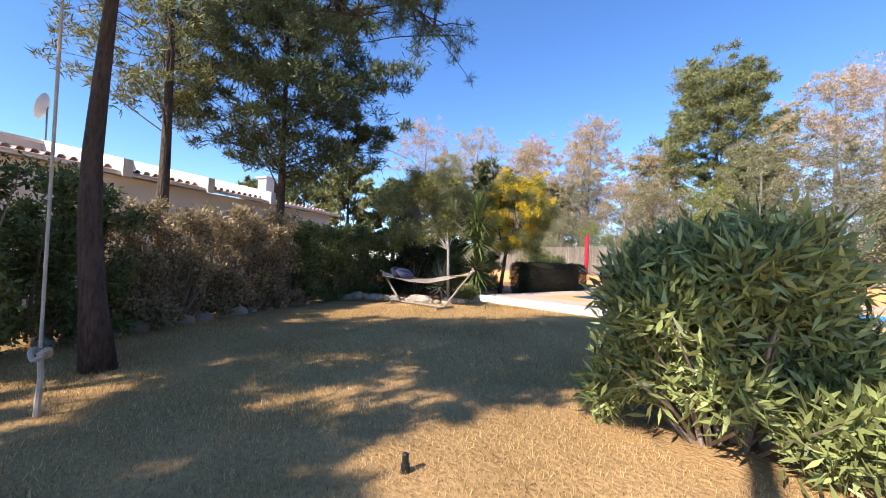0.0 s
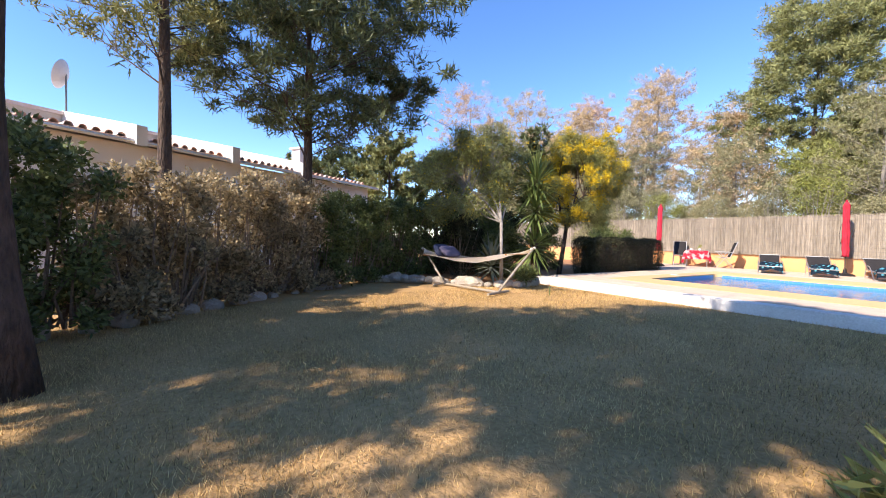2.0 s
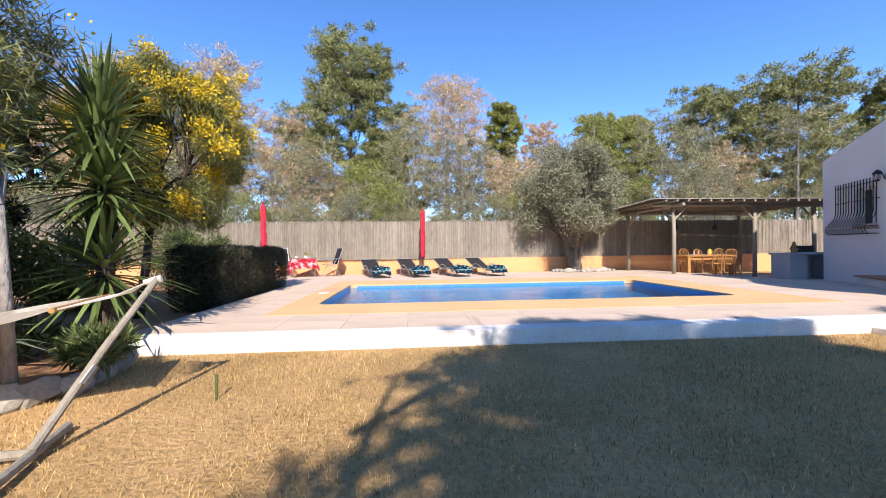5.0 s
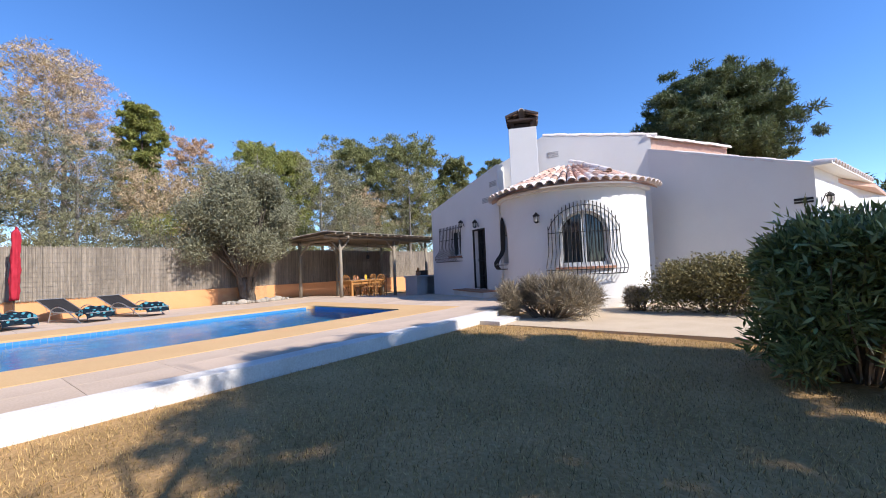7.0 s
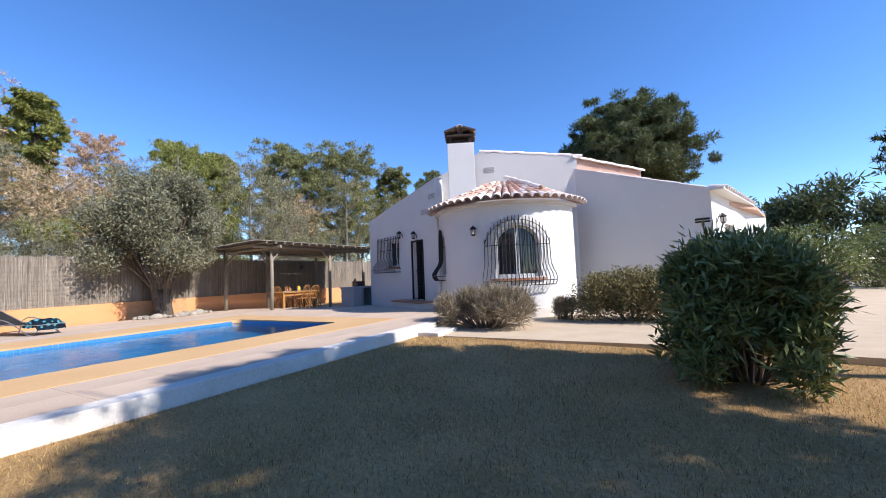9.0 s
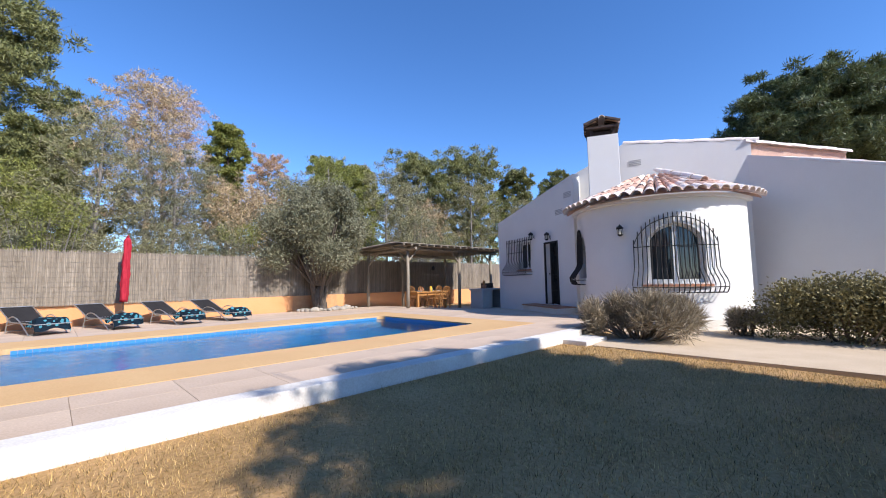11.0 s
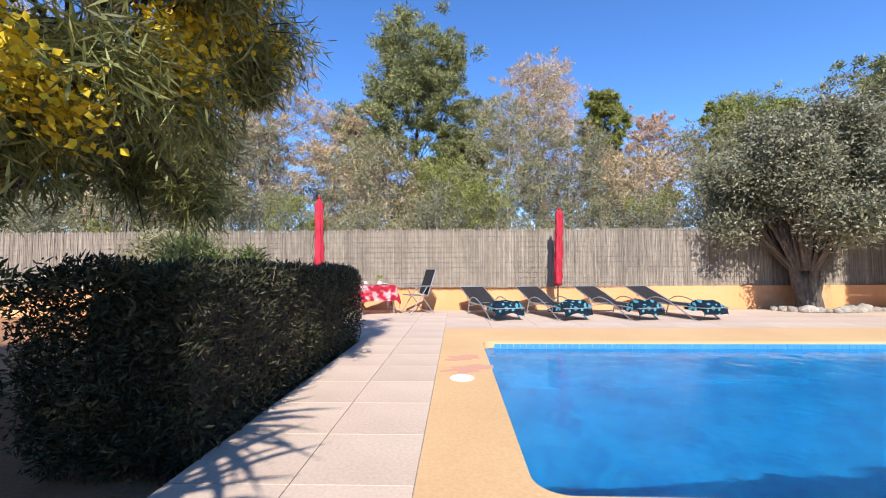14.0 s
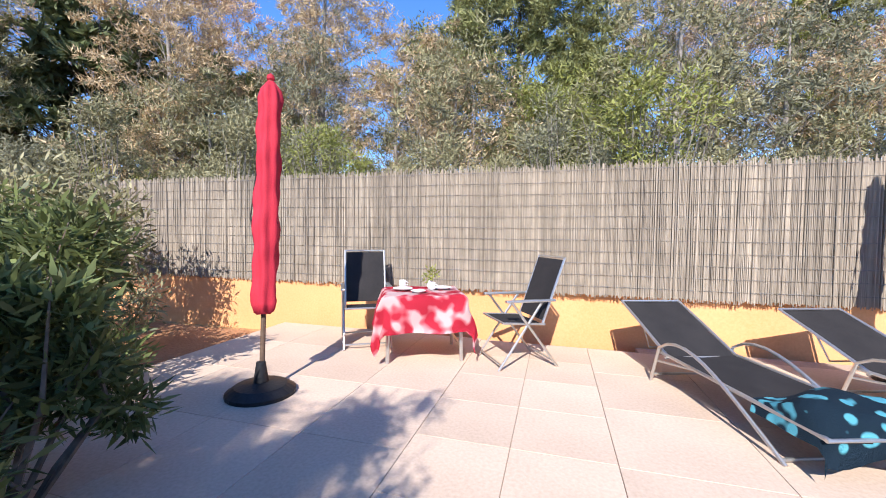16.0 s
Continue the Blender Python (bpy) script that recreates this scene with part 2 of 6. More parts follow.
def add_tube(bm, pts, radii, n=8, caps=True):
    """A round bar along points; radii one number or one per point."""
    pts = [Vector(p) for p in pts]
    if not hasattr(radii, "__len__"):
        radii = [radii] * len(pts)
    rings, prev = [], None
    for i, p in enumerate(pts):
        d = (pts[min(i + 1, len(pts) - 1)] - pts[max(i - 1, 0)]).normalized()
        a = prev if prev is not None else (UP if abs(d.z) < 0.9 else Vector((1, 0, 0)))
        x = d.cross(a)
        if x.length < 1e-4:
            x = d.cross(Vector((0, 1, 0)))
        x.normalize()
        y = d.cross(x).normalized()
        prev = a
        rings.append([bm.verts.new(p + radii[i] * (math.cos(2 * math.pi * k / n) * x + math.sin(2 * math.pi * k / n) * y)) for k in range(n)])
    for r0, r1 in zip(rings, rings[1:]):
        for k in range(n):
            bm.faces.new((r0[k], r0[(k + 1) % n], r1[(k + 1) % n], r1[k]))
    if caps:
        bm.faces.new(rings[0][::-1])
        bm.faces.new(rings[-1])
    return bm


def tube(pts, radii, n=8):
    return add_tube(bmesh.new(), pts, radii, n)


def lathe(profile, n=24, bm=None):
    """A turned body: (radius, z) pairs about the z axis."""
    bm = bm or bmesh.new()
    rings = [[bm.verts.new((r * math.cos(2 * math.pi * k / n), r * math.sin(2 * math.pi * k / n), z)) for k in range(n)] for r, z in profile]
    for a, b in zip(rings, rings[1:]):
        for k in range(n):
            bm.faces.new((a[k], a[(k + 1) % n], b[(k + 1) % n], b[k]))
    bm.faces.new(rings[0][::-1])
    bm.faces.new(rings[-1])
    return bm


def prism(poly, z0, z1):
    """An upright solid over a plan outline."""
    bm = bmesh.new()
    a = [bm.verts.new((x, y, z0)) for x, y in poly]
    b = [bm.verts.new((x, y, z1)) for x, y in poly]
    bm.faces.new(b)
    bm.faces.new(a[::-1])
    n = len(poly)
    for i in range(n):
        bm.faces.new((a[i], a[(i + 1) % n], b[(i + 1) % n], b[i]))
    bmesh.ops.recalc_face_normals(bm, faces=bm.faces)
    return bm


def leaf_cards(rng, P, length, width, up=0.0, out=None, outward=0.0, droop=0.0, needle=False):
    """Small pointed leaves at the points P, as a mesh of folded-free diamonds."""
    n = len(P)
    d = rng.normal(size=(n, 3))
    d[:, 2] += up
    if out is not None:
        d += outward * out
    d[:, 2] -= droop
    d /= np.linalg.norm(d, axis=1)[:, None] + 1e-9
    s = np.cross(d, rng.normal(size=(n, 3)))
    s /= np.linalg.norm(s, axis=1)[:, None] + 1e-9
    L = length * rng.uniform(0.6, 1.3, (n, 1))
    W = width * rng.uniform(0.7, 1.3, (n, 1))
    if needle:
        V = np.empty((n, 3, 3))
        V[:, 0] = P + s * W * 0.5
        V[:, 1] = P - s * W * 0.5
        V[:, 2] = P + d * L
        return V.reshape(-1, 3), np.arange(3 * n).reshape(n, 3)
    V = np.empty((n, 4, 3))
    V[:, 0] = P
    V[:, 1] = P + d * L * 0.45 + s * W * 0.5
    V[:, 2] = P + d * L
    V[:, 3] = P + d * L * 0.45 - s * W * 0.5
    return V.reshape(-1, 3), np.arange(4 * n).reshape(n, 4)


def clump_points(rng, centres, radii, per, shell=0.55, flat=1.0):
    """Points in the outer part of each clump, and their outward directions."""
    C = np.repeat(np.asarray(centres), per, axis=0)
    R = np.repeat(np.asarray(radii), per)[:, None]
    d = rng.normal(size=C.shape)
    d /= np.linalg.norm(d, axis=1)[:, None]
    r = R * (shell + (1 - shell) * rng.random((len(C), 1))) * rng.uniform(0.75, 1.15, (len(C), 1))
    o = d * r
    o[:, 2] *= flat
    return C + o, d


def foliage(name, rng, centres, radii, per, length, width, mat, parent, label="", up=0.2, outward=0.8, droop=0.0, shell=0.4, flat=1.0, needle=False):
    P, d = clump_points(rng, centres, radii, per, shell, flat)
    V, F = leaf_cards(rng, P, length, width, up, d, outward, droop, needle)
    return part(name, quads(name, V, F), mat, parent, label)

# ---- ground ----
def ground_height(x, y):
    """Lawn falls gently away from the pool kerb, level elsewhere."""
    return -0.12 * min(max((-y - 1.0) / 8.0, 0.0), 1.0) if y < 0 else 0.0


def make_ground():
    bm = bmesh.new()
    xs = [-400, -120, -40, -20] + [-12 + 0.5 * i for i in range(56)] + [20, 30, 60, 150, 400]
    ys = [-400, -120, -40, -20] + [-13 + 0.5 * i for i in range(27)] + [0.6, 1.2, 9.5, 11, 14, 40, 120, 400]
    rng = np.random.default_rng(3)
    grid = [[bm.verts.new((x, y, ground_height(x, y) + (0.02 * noise.noise((x * 0.7, y * 0.7, 0)) if -12 < x < 12 and -13 < y < -0.4 else 0)
                           - (2.2 if 0.8 < x < 12 and 1 < y < 10 else 0))) for y in ys] for x in xs]
    for i in range(len(xs) - 1):
        for j in range(len(ys) - 1):
            bm.faces.new((grid[i][j], grid[i + 1][j], grid[i + 1][j + 1], grid[i][j + 1]))
    g = structure("ground", bm, M_lawn, "dry yellow lawn and bare earth around the garden")
    return g


GROUND = make_ground()
# scrubland behind the fence and beds of bare earth
structure("backdrop_ground", prism([(-120, 12.2), (120, 14.5), (120, 160), (-120, 160)], -0.3, 0.12), M_far, "rough scrub ground behind the reed fence")
structure("planting_bed", prism([(-12, -0.7), (-3.4, -2.2), (-1.5, -1.75), (0.3, -0.95), (-0.02, -0.12), (-0.02, 0.6), (-0.35, 2.1), (-0.35, 11.2), (-12, 11.1)], -0.1, 0.035), M_earth, "bare reddish earth bed beneath the shrubs")
structure("path", prism([(9.7, -0.6), (9.75, -4.3), (9.4, -7.5), (12.0, -14), (60, -24), (60, -14), (20, -8), (16, -2), (12.8, 0.0), (10.6, -0.3)], -0.2, 0.02), M_drive, "pale gravel path and drive beside the house")

# ---- deck, kerb and pool ----
PX0, PX1, PY0, PY1 = 1.62, 9.97, 2.60, 6.6
DZ = 0.2
CX0, CX1, CY0, CY1 = 1.04, 11.0, 1.47, 7.9


def deck_base():
    bm = bmesh.new()
    for lo, hi in (((-0.2, 0.1, -0.3), (PX0 - 0.02, 11.2, DZ - 0.012)), ((PX1 + 0.02, 0.1, -0.3), (13.0, 11.4, DZ - 0.012)),
                   ((PX0 - 0.02, 0.1, -0.3), (PX1 + 0.02, PY0 - 0.02, DZ - 0.012)), ((PX0 - 0.02, PY1 + 0.02, -0.3), (PX1 + 0.02, 11.4, DZ - 0.012))):
        add_box(bm, lo, hi)
    add_box(bm, (-3.1, 6.75, -0.3), (-0.2, 11.2, DZ - 0.012))
    return bm


structure("deck", deck_base(), M_joint, "mortar bed between the terrace pavers")


def terrace_far():
    bm = bmesh.new()
    pts = [(13.0, 0.2, DZ), (15.6, -0.2, 0.17), (22, -1, 0.05), (22, 13, -0.05), (15.6, 12.0, 0.0), (13.0, 11.4, DZ)]
    top = [bm.verts.new(p) for p in pts]
    low = [bm.verts.new((x, y, -0.5)) for x, y, z in pts]
    bm.faces.new(top)
    for i in range(6):
        bm.faces.new((low[i], low[(i + 1) % 6], top[(i + 1) % 6], top[i]))
    bmesh.ops.triangulate(bm, faces=bm.faces[:])
    bmesh.ops.recalc_face_normals(bm, faces=bm.faces)
    return bm


structure("terrace", terrace_far(), M_paver, "pink paved terrace between pool and pergola")

kerb = structure("kerb", box((-0.02, -0.02, -0.25), (10.45, 0.26, DZ + 0.004), 0.012), M_kerbwhite, "white-painted kerb along the lawn with worn paint")
structure("step", box((9.62, -0.52, -0.2), (10.55, -0.024, 0.09), 0.015), M_kerbwhite, "low white-painted step between lawn and terrace")

paver_mesh = {}


def paver(x0, y0, x1, y1, parent, mat=M_paver, z=DZ):
    w, d = round(x1 - x0, 3), round(y1 - y0, 3)
    key = (w, d, mat.name)
    if key not in paver_mesh:
        me = bpy.data.meshes.new("paver")
        b = box((-w / 2 + 0.002, -d / 2 + 0.002, -0.03), (w / 2 - 0.002, d / 2 - 0.002, 0), 0.003)
        b.to_mesh(me)
        b.free()
        me.materials.append(mat)
        paver_mesh[key] = me
    o = new("paver", paver_mesh[key])
    o.location = ((x0 + x1) / 2, (y0 + y1) / 2, z)
    o.parent = parent
    return o


pavement = tagged(new("pavement"), "pale pink concrete pavers around the pool", kind="structure")
for i in range(15):
    for j in range(2):
        paver(-0.2 + 0.88 * i, 0.26 + 0.605 * j, 0.68 + 0.88 * i, 0.865 + 0.605 * j, pavement)
for j in range(16):
    paver(-0.2, 1.47 + 0.605 * j, 0.42, 2.075 + 0.605 * j, pavement)
    paver(0.42, 1.47 + 0.605 * j, 1.04, 2.075 + 0.605 * j, pavement)
for i in range(4):
    for j in range(5):
        paver(-3.1 + 0.725 * i, 6.75 + 0.89 * j, -2.375 + 0.725 * i, 7.64 + 0.89 * j, pavement)
for i in range(14):
    for j in range(4):
        paver(1.04 + 0.854 * i, 7.9 + 0.81 * j, 1.894 + 0.854 * i, 8.71 + 0.81 * j, pavement)
for i in range(2):
    for j in range(8):
        paver(11.0 + 1.0 * i, 1.47 + 0.80375 * j, 12.0 + 1.0 * i, 2.27375 + 0.80375 * j, pavement)


SURROUND = tagged(new("pool_surround"), "ochre rendered pool surround with rounded corners", kind="structure")
for lo, hi in (((CX0, CY0), (PX0, CY1)), ((PX1, CY0), (CX1, CY1)), ((PX0, CY0), (PX1, PY0)), ((PX0, PY1), (PX1, CY1))):
    part("coping_slab", box((lo[0] + (0.006 if lo[0] == CX0 else 0), lo[1] + (0.006 if lo[1] == CY0 else 0), 0.106), (hi[0], hi[1] - (0.006 if hi[1] == CY1 else 0), DZ + 0.006)), M_coping, SURROUND)
for cx, cy, a0 in ((PX0, PY0, 180), (PX1, PY0, 270), (PX1, PY1, 0), (PX0, PY1, 90)):
    sx, sy = (1 if cx == PX0 else -1), (1 if cy == PY0 else -1)
    ring = [(cx, cy)] + [(cx + sx * 0.18 + 0.18 * math.cos(radians(a0 + 9 * k)), cy + sy * 0.18 + 0.18 * math.sin(radians(a0 + 9 * k))) for k in range(11)]
    part("coping_corner", prism(ring, 0.106, DZ + 0.006), M_coping, SURROUND)


def stain(x, y, rx, ry, rot):
    rng = np.random.default_rng(int(x * 100 + y * 10))
    ring = []
    for k in range(18):
        a = 2 * math.pi * k / 18
        s = 1 + 0.25 * rng.normal()
        px, py = rx * s * math.cos(a), ry * s * math.sin(a)
        ring.append((x + px * math.cos(rot) - py * math.sin(rot), y + px * math.sin(rot) + py * math.cos(rot)))
    return prism(ring, DZ + 0.004, DZ + 0.009)


structure("floor_stain", stain(1.32, 5.45, 0.22, 0.16, 0.2), M_terra_stain, "faded terracotta patch on the pool surround")
structure("floor_stain", stain(1.36, 4.95, 0.24, 0.17, 0.5), M_terra_stain, "faded terracotta patch on the pool surround")
skimmer = thing("skimmer_lid", "round white plastic skimmer lid in the pool surround", "skimmer lid", (1.30, 4.6, DZ + 0.005))
part("lid", lathe([(0.12, 0), (0.12, 0.006), (0.112, 0.010), (0.03, 0.010)], 28), M_frame, skimmer)

POOL = tagged(new("pool"), "rectangular blue-tiled swimming pool filled with clear water", kind="structure")
BOT = -1.25


def pool_shell():
    bm = bmesh.new()
    add_box(bm, (PX0 - 0.3, PY0 - 0.3, BOT - 0.2), (PX1 + 0.3, PY1 + 0.3, BOT))
    add_box(bm, (PX0 - 0.3, PY0 - 0.3, BOT), (PX0 - 0.004, PY1 + 0.3, 0.104))
    add_box(bm, (PX1 + 0.004, PY0 - 0.3, BOT), (PX1 + 0.3, PY1 + 0.3, 0.104))
    add_box(bm, (PX0 - 0.004, PY0 - 0.3, BOT), (PX1 + 0.004, PY0 - 0.004, 0.104))
    add_box(bm, (PX0 - 0.004, PY1 + 0.004, BOT), (PX1 + 0.004, PY1 + 0.3, 0.104))
    return bm


part("basin", pool_shell(), M_pooltile, POOL, "deep blue mosaic basin with rippling light mottled into its colour")
band = bmesh.new()
for k in range(84):
    x = PX0 + 0.18 + 0.095 * k
    if x < PX1 - 0.2:
        add_box(band, (x, PY1 - 0.006, 0.085), (x + 0.09, PY1 + 0.01, 0.165))
        add_box(band, (x, PY0 - 0.01, 0.085), (x + 0.09, PY0 + 0.006, 0.175))
for k in range(38):
    y = PY0 + 0.18 + 0.095 * k
    if y < PY1 - 0.2:
        add_box(band, (PX0 - 0.01, y, 0.085), (PX0 + 0.006, y + 0.09, 0.175))
        add_box(band, (PX1 - 0.006, y, 0.085), (PX1 + 0.01, y + 0.09, 0.175))
tagged(part("waterline_tiles", band, M_waterline, POOL, "pale blue waterline tiles"), kind="stuff")
wb = bmesh.new()
bmesh.ops.create_grid(wb, x_segments=2, y_segments=2, size=0.5)
bmesh.ops.scale(wb, vec=(PX1 - PX0 + 0.02, PY1 - PY0 + 0.02, 1), verts=wb.verts)
bmesh.ops.translate(wb, vec=((PX0 + PX1) / 2, (PY0 + PY1) / 2, 0.10), verts=wb.verts)
water = part("water_surface", wb, M_water, POOL, "clear rippled water")
water.visible_shadow = False

# ---- orange wall and reed fence ----
def fence_y(x):
    return 11.28 + 0.035 * max(x - 2, 0)


def wall_run(x0, x1, h, y_off=0.0, thick=0.2):
    a, b = fence_y(x0) + y_off, fence_y(x1) + y_off
    return prism([(x0, a), (x1, b), (x1, b + thick), (x0, a + thick)], -0.3, h)


structure("wall_garden", wall_run(-14, 9.2, 0.80), M_ochre, "low orange-painted garden wall below the fence")
structure("wall_garden", wall_run(9.2, 11.2, 0.80), M_ochre_raw, "stretch of garden wall with flaking red render")
structure("wall_garden", wall_run(11.2, 24, 0.80), M_ochre, "low orange-painted garden wall below the fence")


def reed_panel(x0, x1, seed):
    rng = np.random.default_rng(seed)
    n = int((x1 - x0) / 0.0095)
    xs = x0 + (x1 - x0) * (np.arange(n) + rng.random(n) * 0.8) / n
    V, F = [], []
    for x in xs:
        y = fence_y(x) + 0.07 + rng.normal() * 0.006
        w = rng.uniform(0.0035, 0.0066)
        z0, z1 = 0.78 + rng.uniform(-0.02, 0.03), 2.34 + rng.normal() * 0.022
        lean = rng.normal() * 0.012
        k = len(V)
        V += [(x - w, y + 0.004, z0), (x, y - w, z0), (x + w, y + 0.004, z0), (x - w + lean, y + 0.004, z1), (x + lean, y - w, z1), (x + w + lean, y + 0.004, z1)]
        F += [(k, k + 1, k + 4, k + 3), (k + 1, k + 2, k + 5, k + 4)]
    return quads("reeds", V, F)


FENCE = thing("reed_fence", "weathered brown reed screening fence wired above an orange wall", "fence")
edges = [-14, -11.4, -8.8, -6.4, -4.1, -1.9, 0.3, 2.6, 4.9, 7.2, 9.5, 11.8, 14.1, 16.4, 18.8, 21.2, 24]
for i, (a, b) in enumerate(zip(edges, edges[1:])):
    tagged(part("reed_panel", reed_panel(a, b, 40 + i), M_reed, FENCE), kind="stuff")
    bk = bmesh.new()
    ya, yb = fence_y(a) + 0.085, fence_y(b) + 0.085
    vs = [bk.verts.new(p) for p in ((a, ya, 0.8), (b, yb, 0.8), (b, yb, 2.30), (a, ya, 2.30), (a, ya + 0.01, 0.8), (b, yb + 0.01, 0.8), (b, yb + 0.01, 2.30), (a, ya + 0.01, 2.30))]
    for f in ((0, 1, 2, 3), (7, 6, 5, 4), (3, 2, 6, 7), (0, 3, 7, 4), (1, 5, 6, 2)):
        bk.faces.new([vs[q] for q in f])
    part("reed_backing", bk, M_reed, FENCE)
    w = bmesh.new()
    for k in range(11):
        z = 0.9 + 0.138 * k
        add_tube(w, [(a, fence_y(a) + 0.056, z), ((a + b) / 2, fence_y((a + b) / 2) + 0.056, z + 0.006), (b, fence_y(b) + 0.056, z)], 0.0028, 4)
    part("binding_wire", w, M_wire, FENCE)

# ---- house ----
def strips_wall(mapf, breaks, solids, thick):
    """A wall of upright strips: mapf(s, depth) gives x, y; solids(s) gives the solid height ranges at s."""
    bm = bmesh.new()
    for s0, s1 in zip(breaks, breaks[1:]):
        e = 1e-4
        for (a0, a1), (b0, b1) in zip(solids(s0 + e), solids(s1 - e)):
            if a1 - a0 < 1e-3 and b1 - b0 < 1e-3:
                continue
            p = [(*mapf(s0, 0), a0), (*mapf(s1, 0), b0), (*mapf(s1, 0), b1), (*mapf(s0, 0), a1)]
            q = [(*mapf(s0, thick), a0), (*mapf(s1, thick), b0), (*mapf(s1, thick), b1), (*mapf(s0, thick), a1)]
            P = [bm.verts.new(v) for v in p]
            Q = [bm.verts.new(v) for v in q]
            bm.faces.new(P)
            bm.faces.new(Q[::-1])
            for i in range(4):
                bm.faces.new((P[i], Q[i], Q[(i + 1) % 4], P[(i + 1) % 4]))
    bmesh.ops.remove_doubles(bm, verts=bm.verts, dist=0.0005)
    bmesh.ops.recalc_face_normals(bm, faces=bm.faces)
    return bm


HC, P1 = Vector((16.57, 6.82)), Vector((14.25, 1.96))
LU = (P1 - HC).normalized()
LN = Vector((-LU.y, LU.x))
if LN.x < 0:
    LN = -LN  # into the house
P2, RC = Vector((16.1, -2.36)), Vector((15.39, -6.02))
MA = Vector((14.6, 2.6))
BAYC, BAYR = Vector((15.0, -0.2)), 2.2

HOUSE = tagged(new("house"), "white single-storey villa with a curved tiled bay and chimney", "house")


def left_map(s, d):
    p = HC + LU * s + LN * d
    return p.x, p.y


LWIN, LDOOR = (1.72, 2.62, 1.70, 2.74), (3.60, 4.42, 0.42, 2.62)


def left_top(s):
    return 3.84 + 0.162 * s


def left_solids(s):
    for o in (LWIN, LDOOR):
        if o[0] < s < o[1]:
            return [(-0.3, o[2]), (o[3], left_top(s))]
    return [(-0.3, left_top(s) * 0.5), (left_top(s) * 0.5, left_top(s))]


part("wall_gable", strips_wall(left_map, [0, 0.86, 1.72, 2.62, 3.1, 3.60, 4.42, 5.35], left_solids, 0.28), M_white, HOUSE, "shaded white rendered wall")


def mid_map(s, d):
    u = (P2 - MA).normalized()
    p = MA + u * s + Vector((-u.y, u.x)) * d
    return p.x, p.y


def mid_top(s):
    return float(np.interp(s, [0, 1.0, 2.0, 5.27], [4.62, 5.06, 5.58, 5.1]))


part("wall_upper", strips_wall(mid_map, [0, 1.0, 2.0, 3.0, 4.2, 5.27], lambda s: [(-0.3, mid_top(s))], 0.28), M_white, HOUSE)


def right_map(s, d):
    u = (RC - P2).normalized()
    p = P2 + u * s + Vector((-u.y, u.x)) * d
    return p.x, p.y


part("wall_right", strips_wall(right_map, [0, 0.64, 1.85, 3.73], lambda s: [(-0.3, float(np.interp(s, [0, 0.64, 1.85, 3.73], [4.68, 4.47, 4.04, 3.40])))], 0.28), M_white, HOUSE)
SB = Vector((20.3, -7.5))


def side_map(s, d):
    u = (SB - RC).normalized()
    p = RC + u * s + Vector((-u.y, u.x)) * d
    return p.x, p.y


SIDEWIN = (1.6, 2.9, 0.9, 2.5)
part("wall_side", strips_wall(side_map, [0.0, 1.6, 2.9, 5.12], lambda s: [(-0.3, 0.9), (2.5, 3.36)] if 1.6 < s < 2.9 else [(-0.3, 1.5), (1.5, 3.36)], 0.28), M_white, HOUSE)
part("wall_back", prism([(16.9, 6.8), (26, 4.0), (25, -9), (20.3, -7.5), (20.5, -7.3), (24.8, -8.8), (25.8, 3.9), (16.9, 6.6)], -0.3, 3.3), M_white, HOUSE)
inner = bmesh.new()
add_box(inner, (17.6, -5.2, -0.2), (17.8, 5.2, 3.3))
part("wall_inner", inner, M_grey, HOUSE)


def slab(pts, t):
    bm = bmesh.new()
    a = [bm.verts.new(p) for p in pts]
    b = [bm.verts.new((x, y, z - t)) for x, y, z in pts]
    bm.faces.new(a)
    bm.faces.new(b[::-1])
    n = len(pts)
    for i in range(n):
        bm.faces.new((b[i], b[(i + 1) % n], a[(i + 1) % n], a[i]))
    bmesh.ops.recalc_face_normals(bm, faces=bm.faces)
    return bm


part("roof", slab([(16.75, 6.7, 3.62), (14.85, 2.6, 4.45), (15.3, 1.0, 5.3), (25, 0, 5.1), (26, 4.2, 3.6)], 0.12), M_tile, HOUSE, "terracotta tiled roof slope")
part("roof", slab([(15.35, 1.0, 5.3), (16.45, -2.3, 4.5), (15.65, -5.8, 3.22), (20.4, -7.9, 3.30), (25, -9, 3.4), (25, 0, 5.1)], 0.12), M_tile, HOUSE, "terracotta tiled roof slope")


def tile_mesh(length, r0, r1, th=0.014, n=7):
    bm = bmesh.new()
    rows = []
    for z, r in ((0, r0), (length, r1)):
        o = [bm.verts.new((r * math.cos(math.pi * k / n), -z, r * math.sin(math.pi * k / n))) for k in range(n + 1)]
        i = [bm.verts.new(((r - th) * math.cos(math.pi * k / n), -z, (r - th) * math.sin(math.pi * k / n))) for k in range(n + 1)]
        rows.append((o, i))
    (o0, i0), (o1, i1) = rows
    for k in range(n):
        bm.faces.new((o0[k], o0[k + 1], o1[k + 1], o1[k]))
        bm.faces.new((i0[k + 1], i0[k], i1[k], i1[k + 1]))
        bm.faces.new((o0[k + 1], o0[k], i0[k], i0[k + 1]))
        bm.faces.new((o1[k], o1[k + 1], i1[k + 1], i1[k]))
    bmesh.ops.recalc_face_normals(bm, faces=bm.faces)
    me = bpy.data.meshes.new("roof_tile")
    bm.to_mesh(me)
    bm.free()
    return me


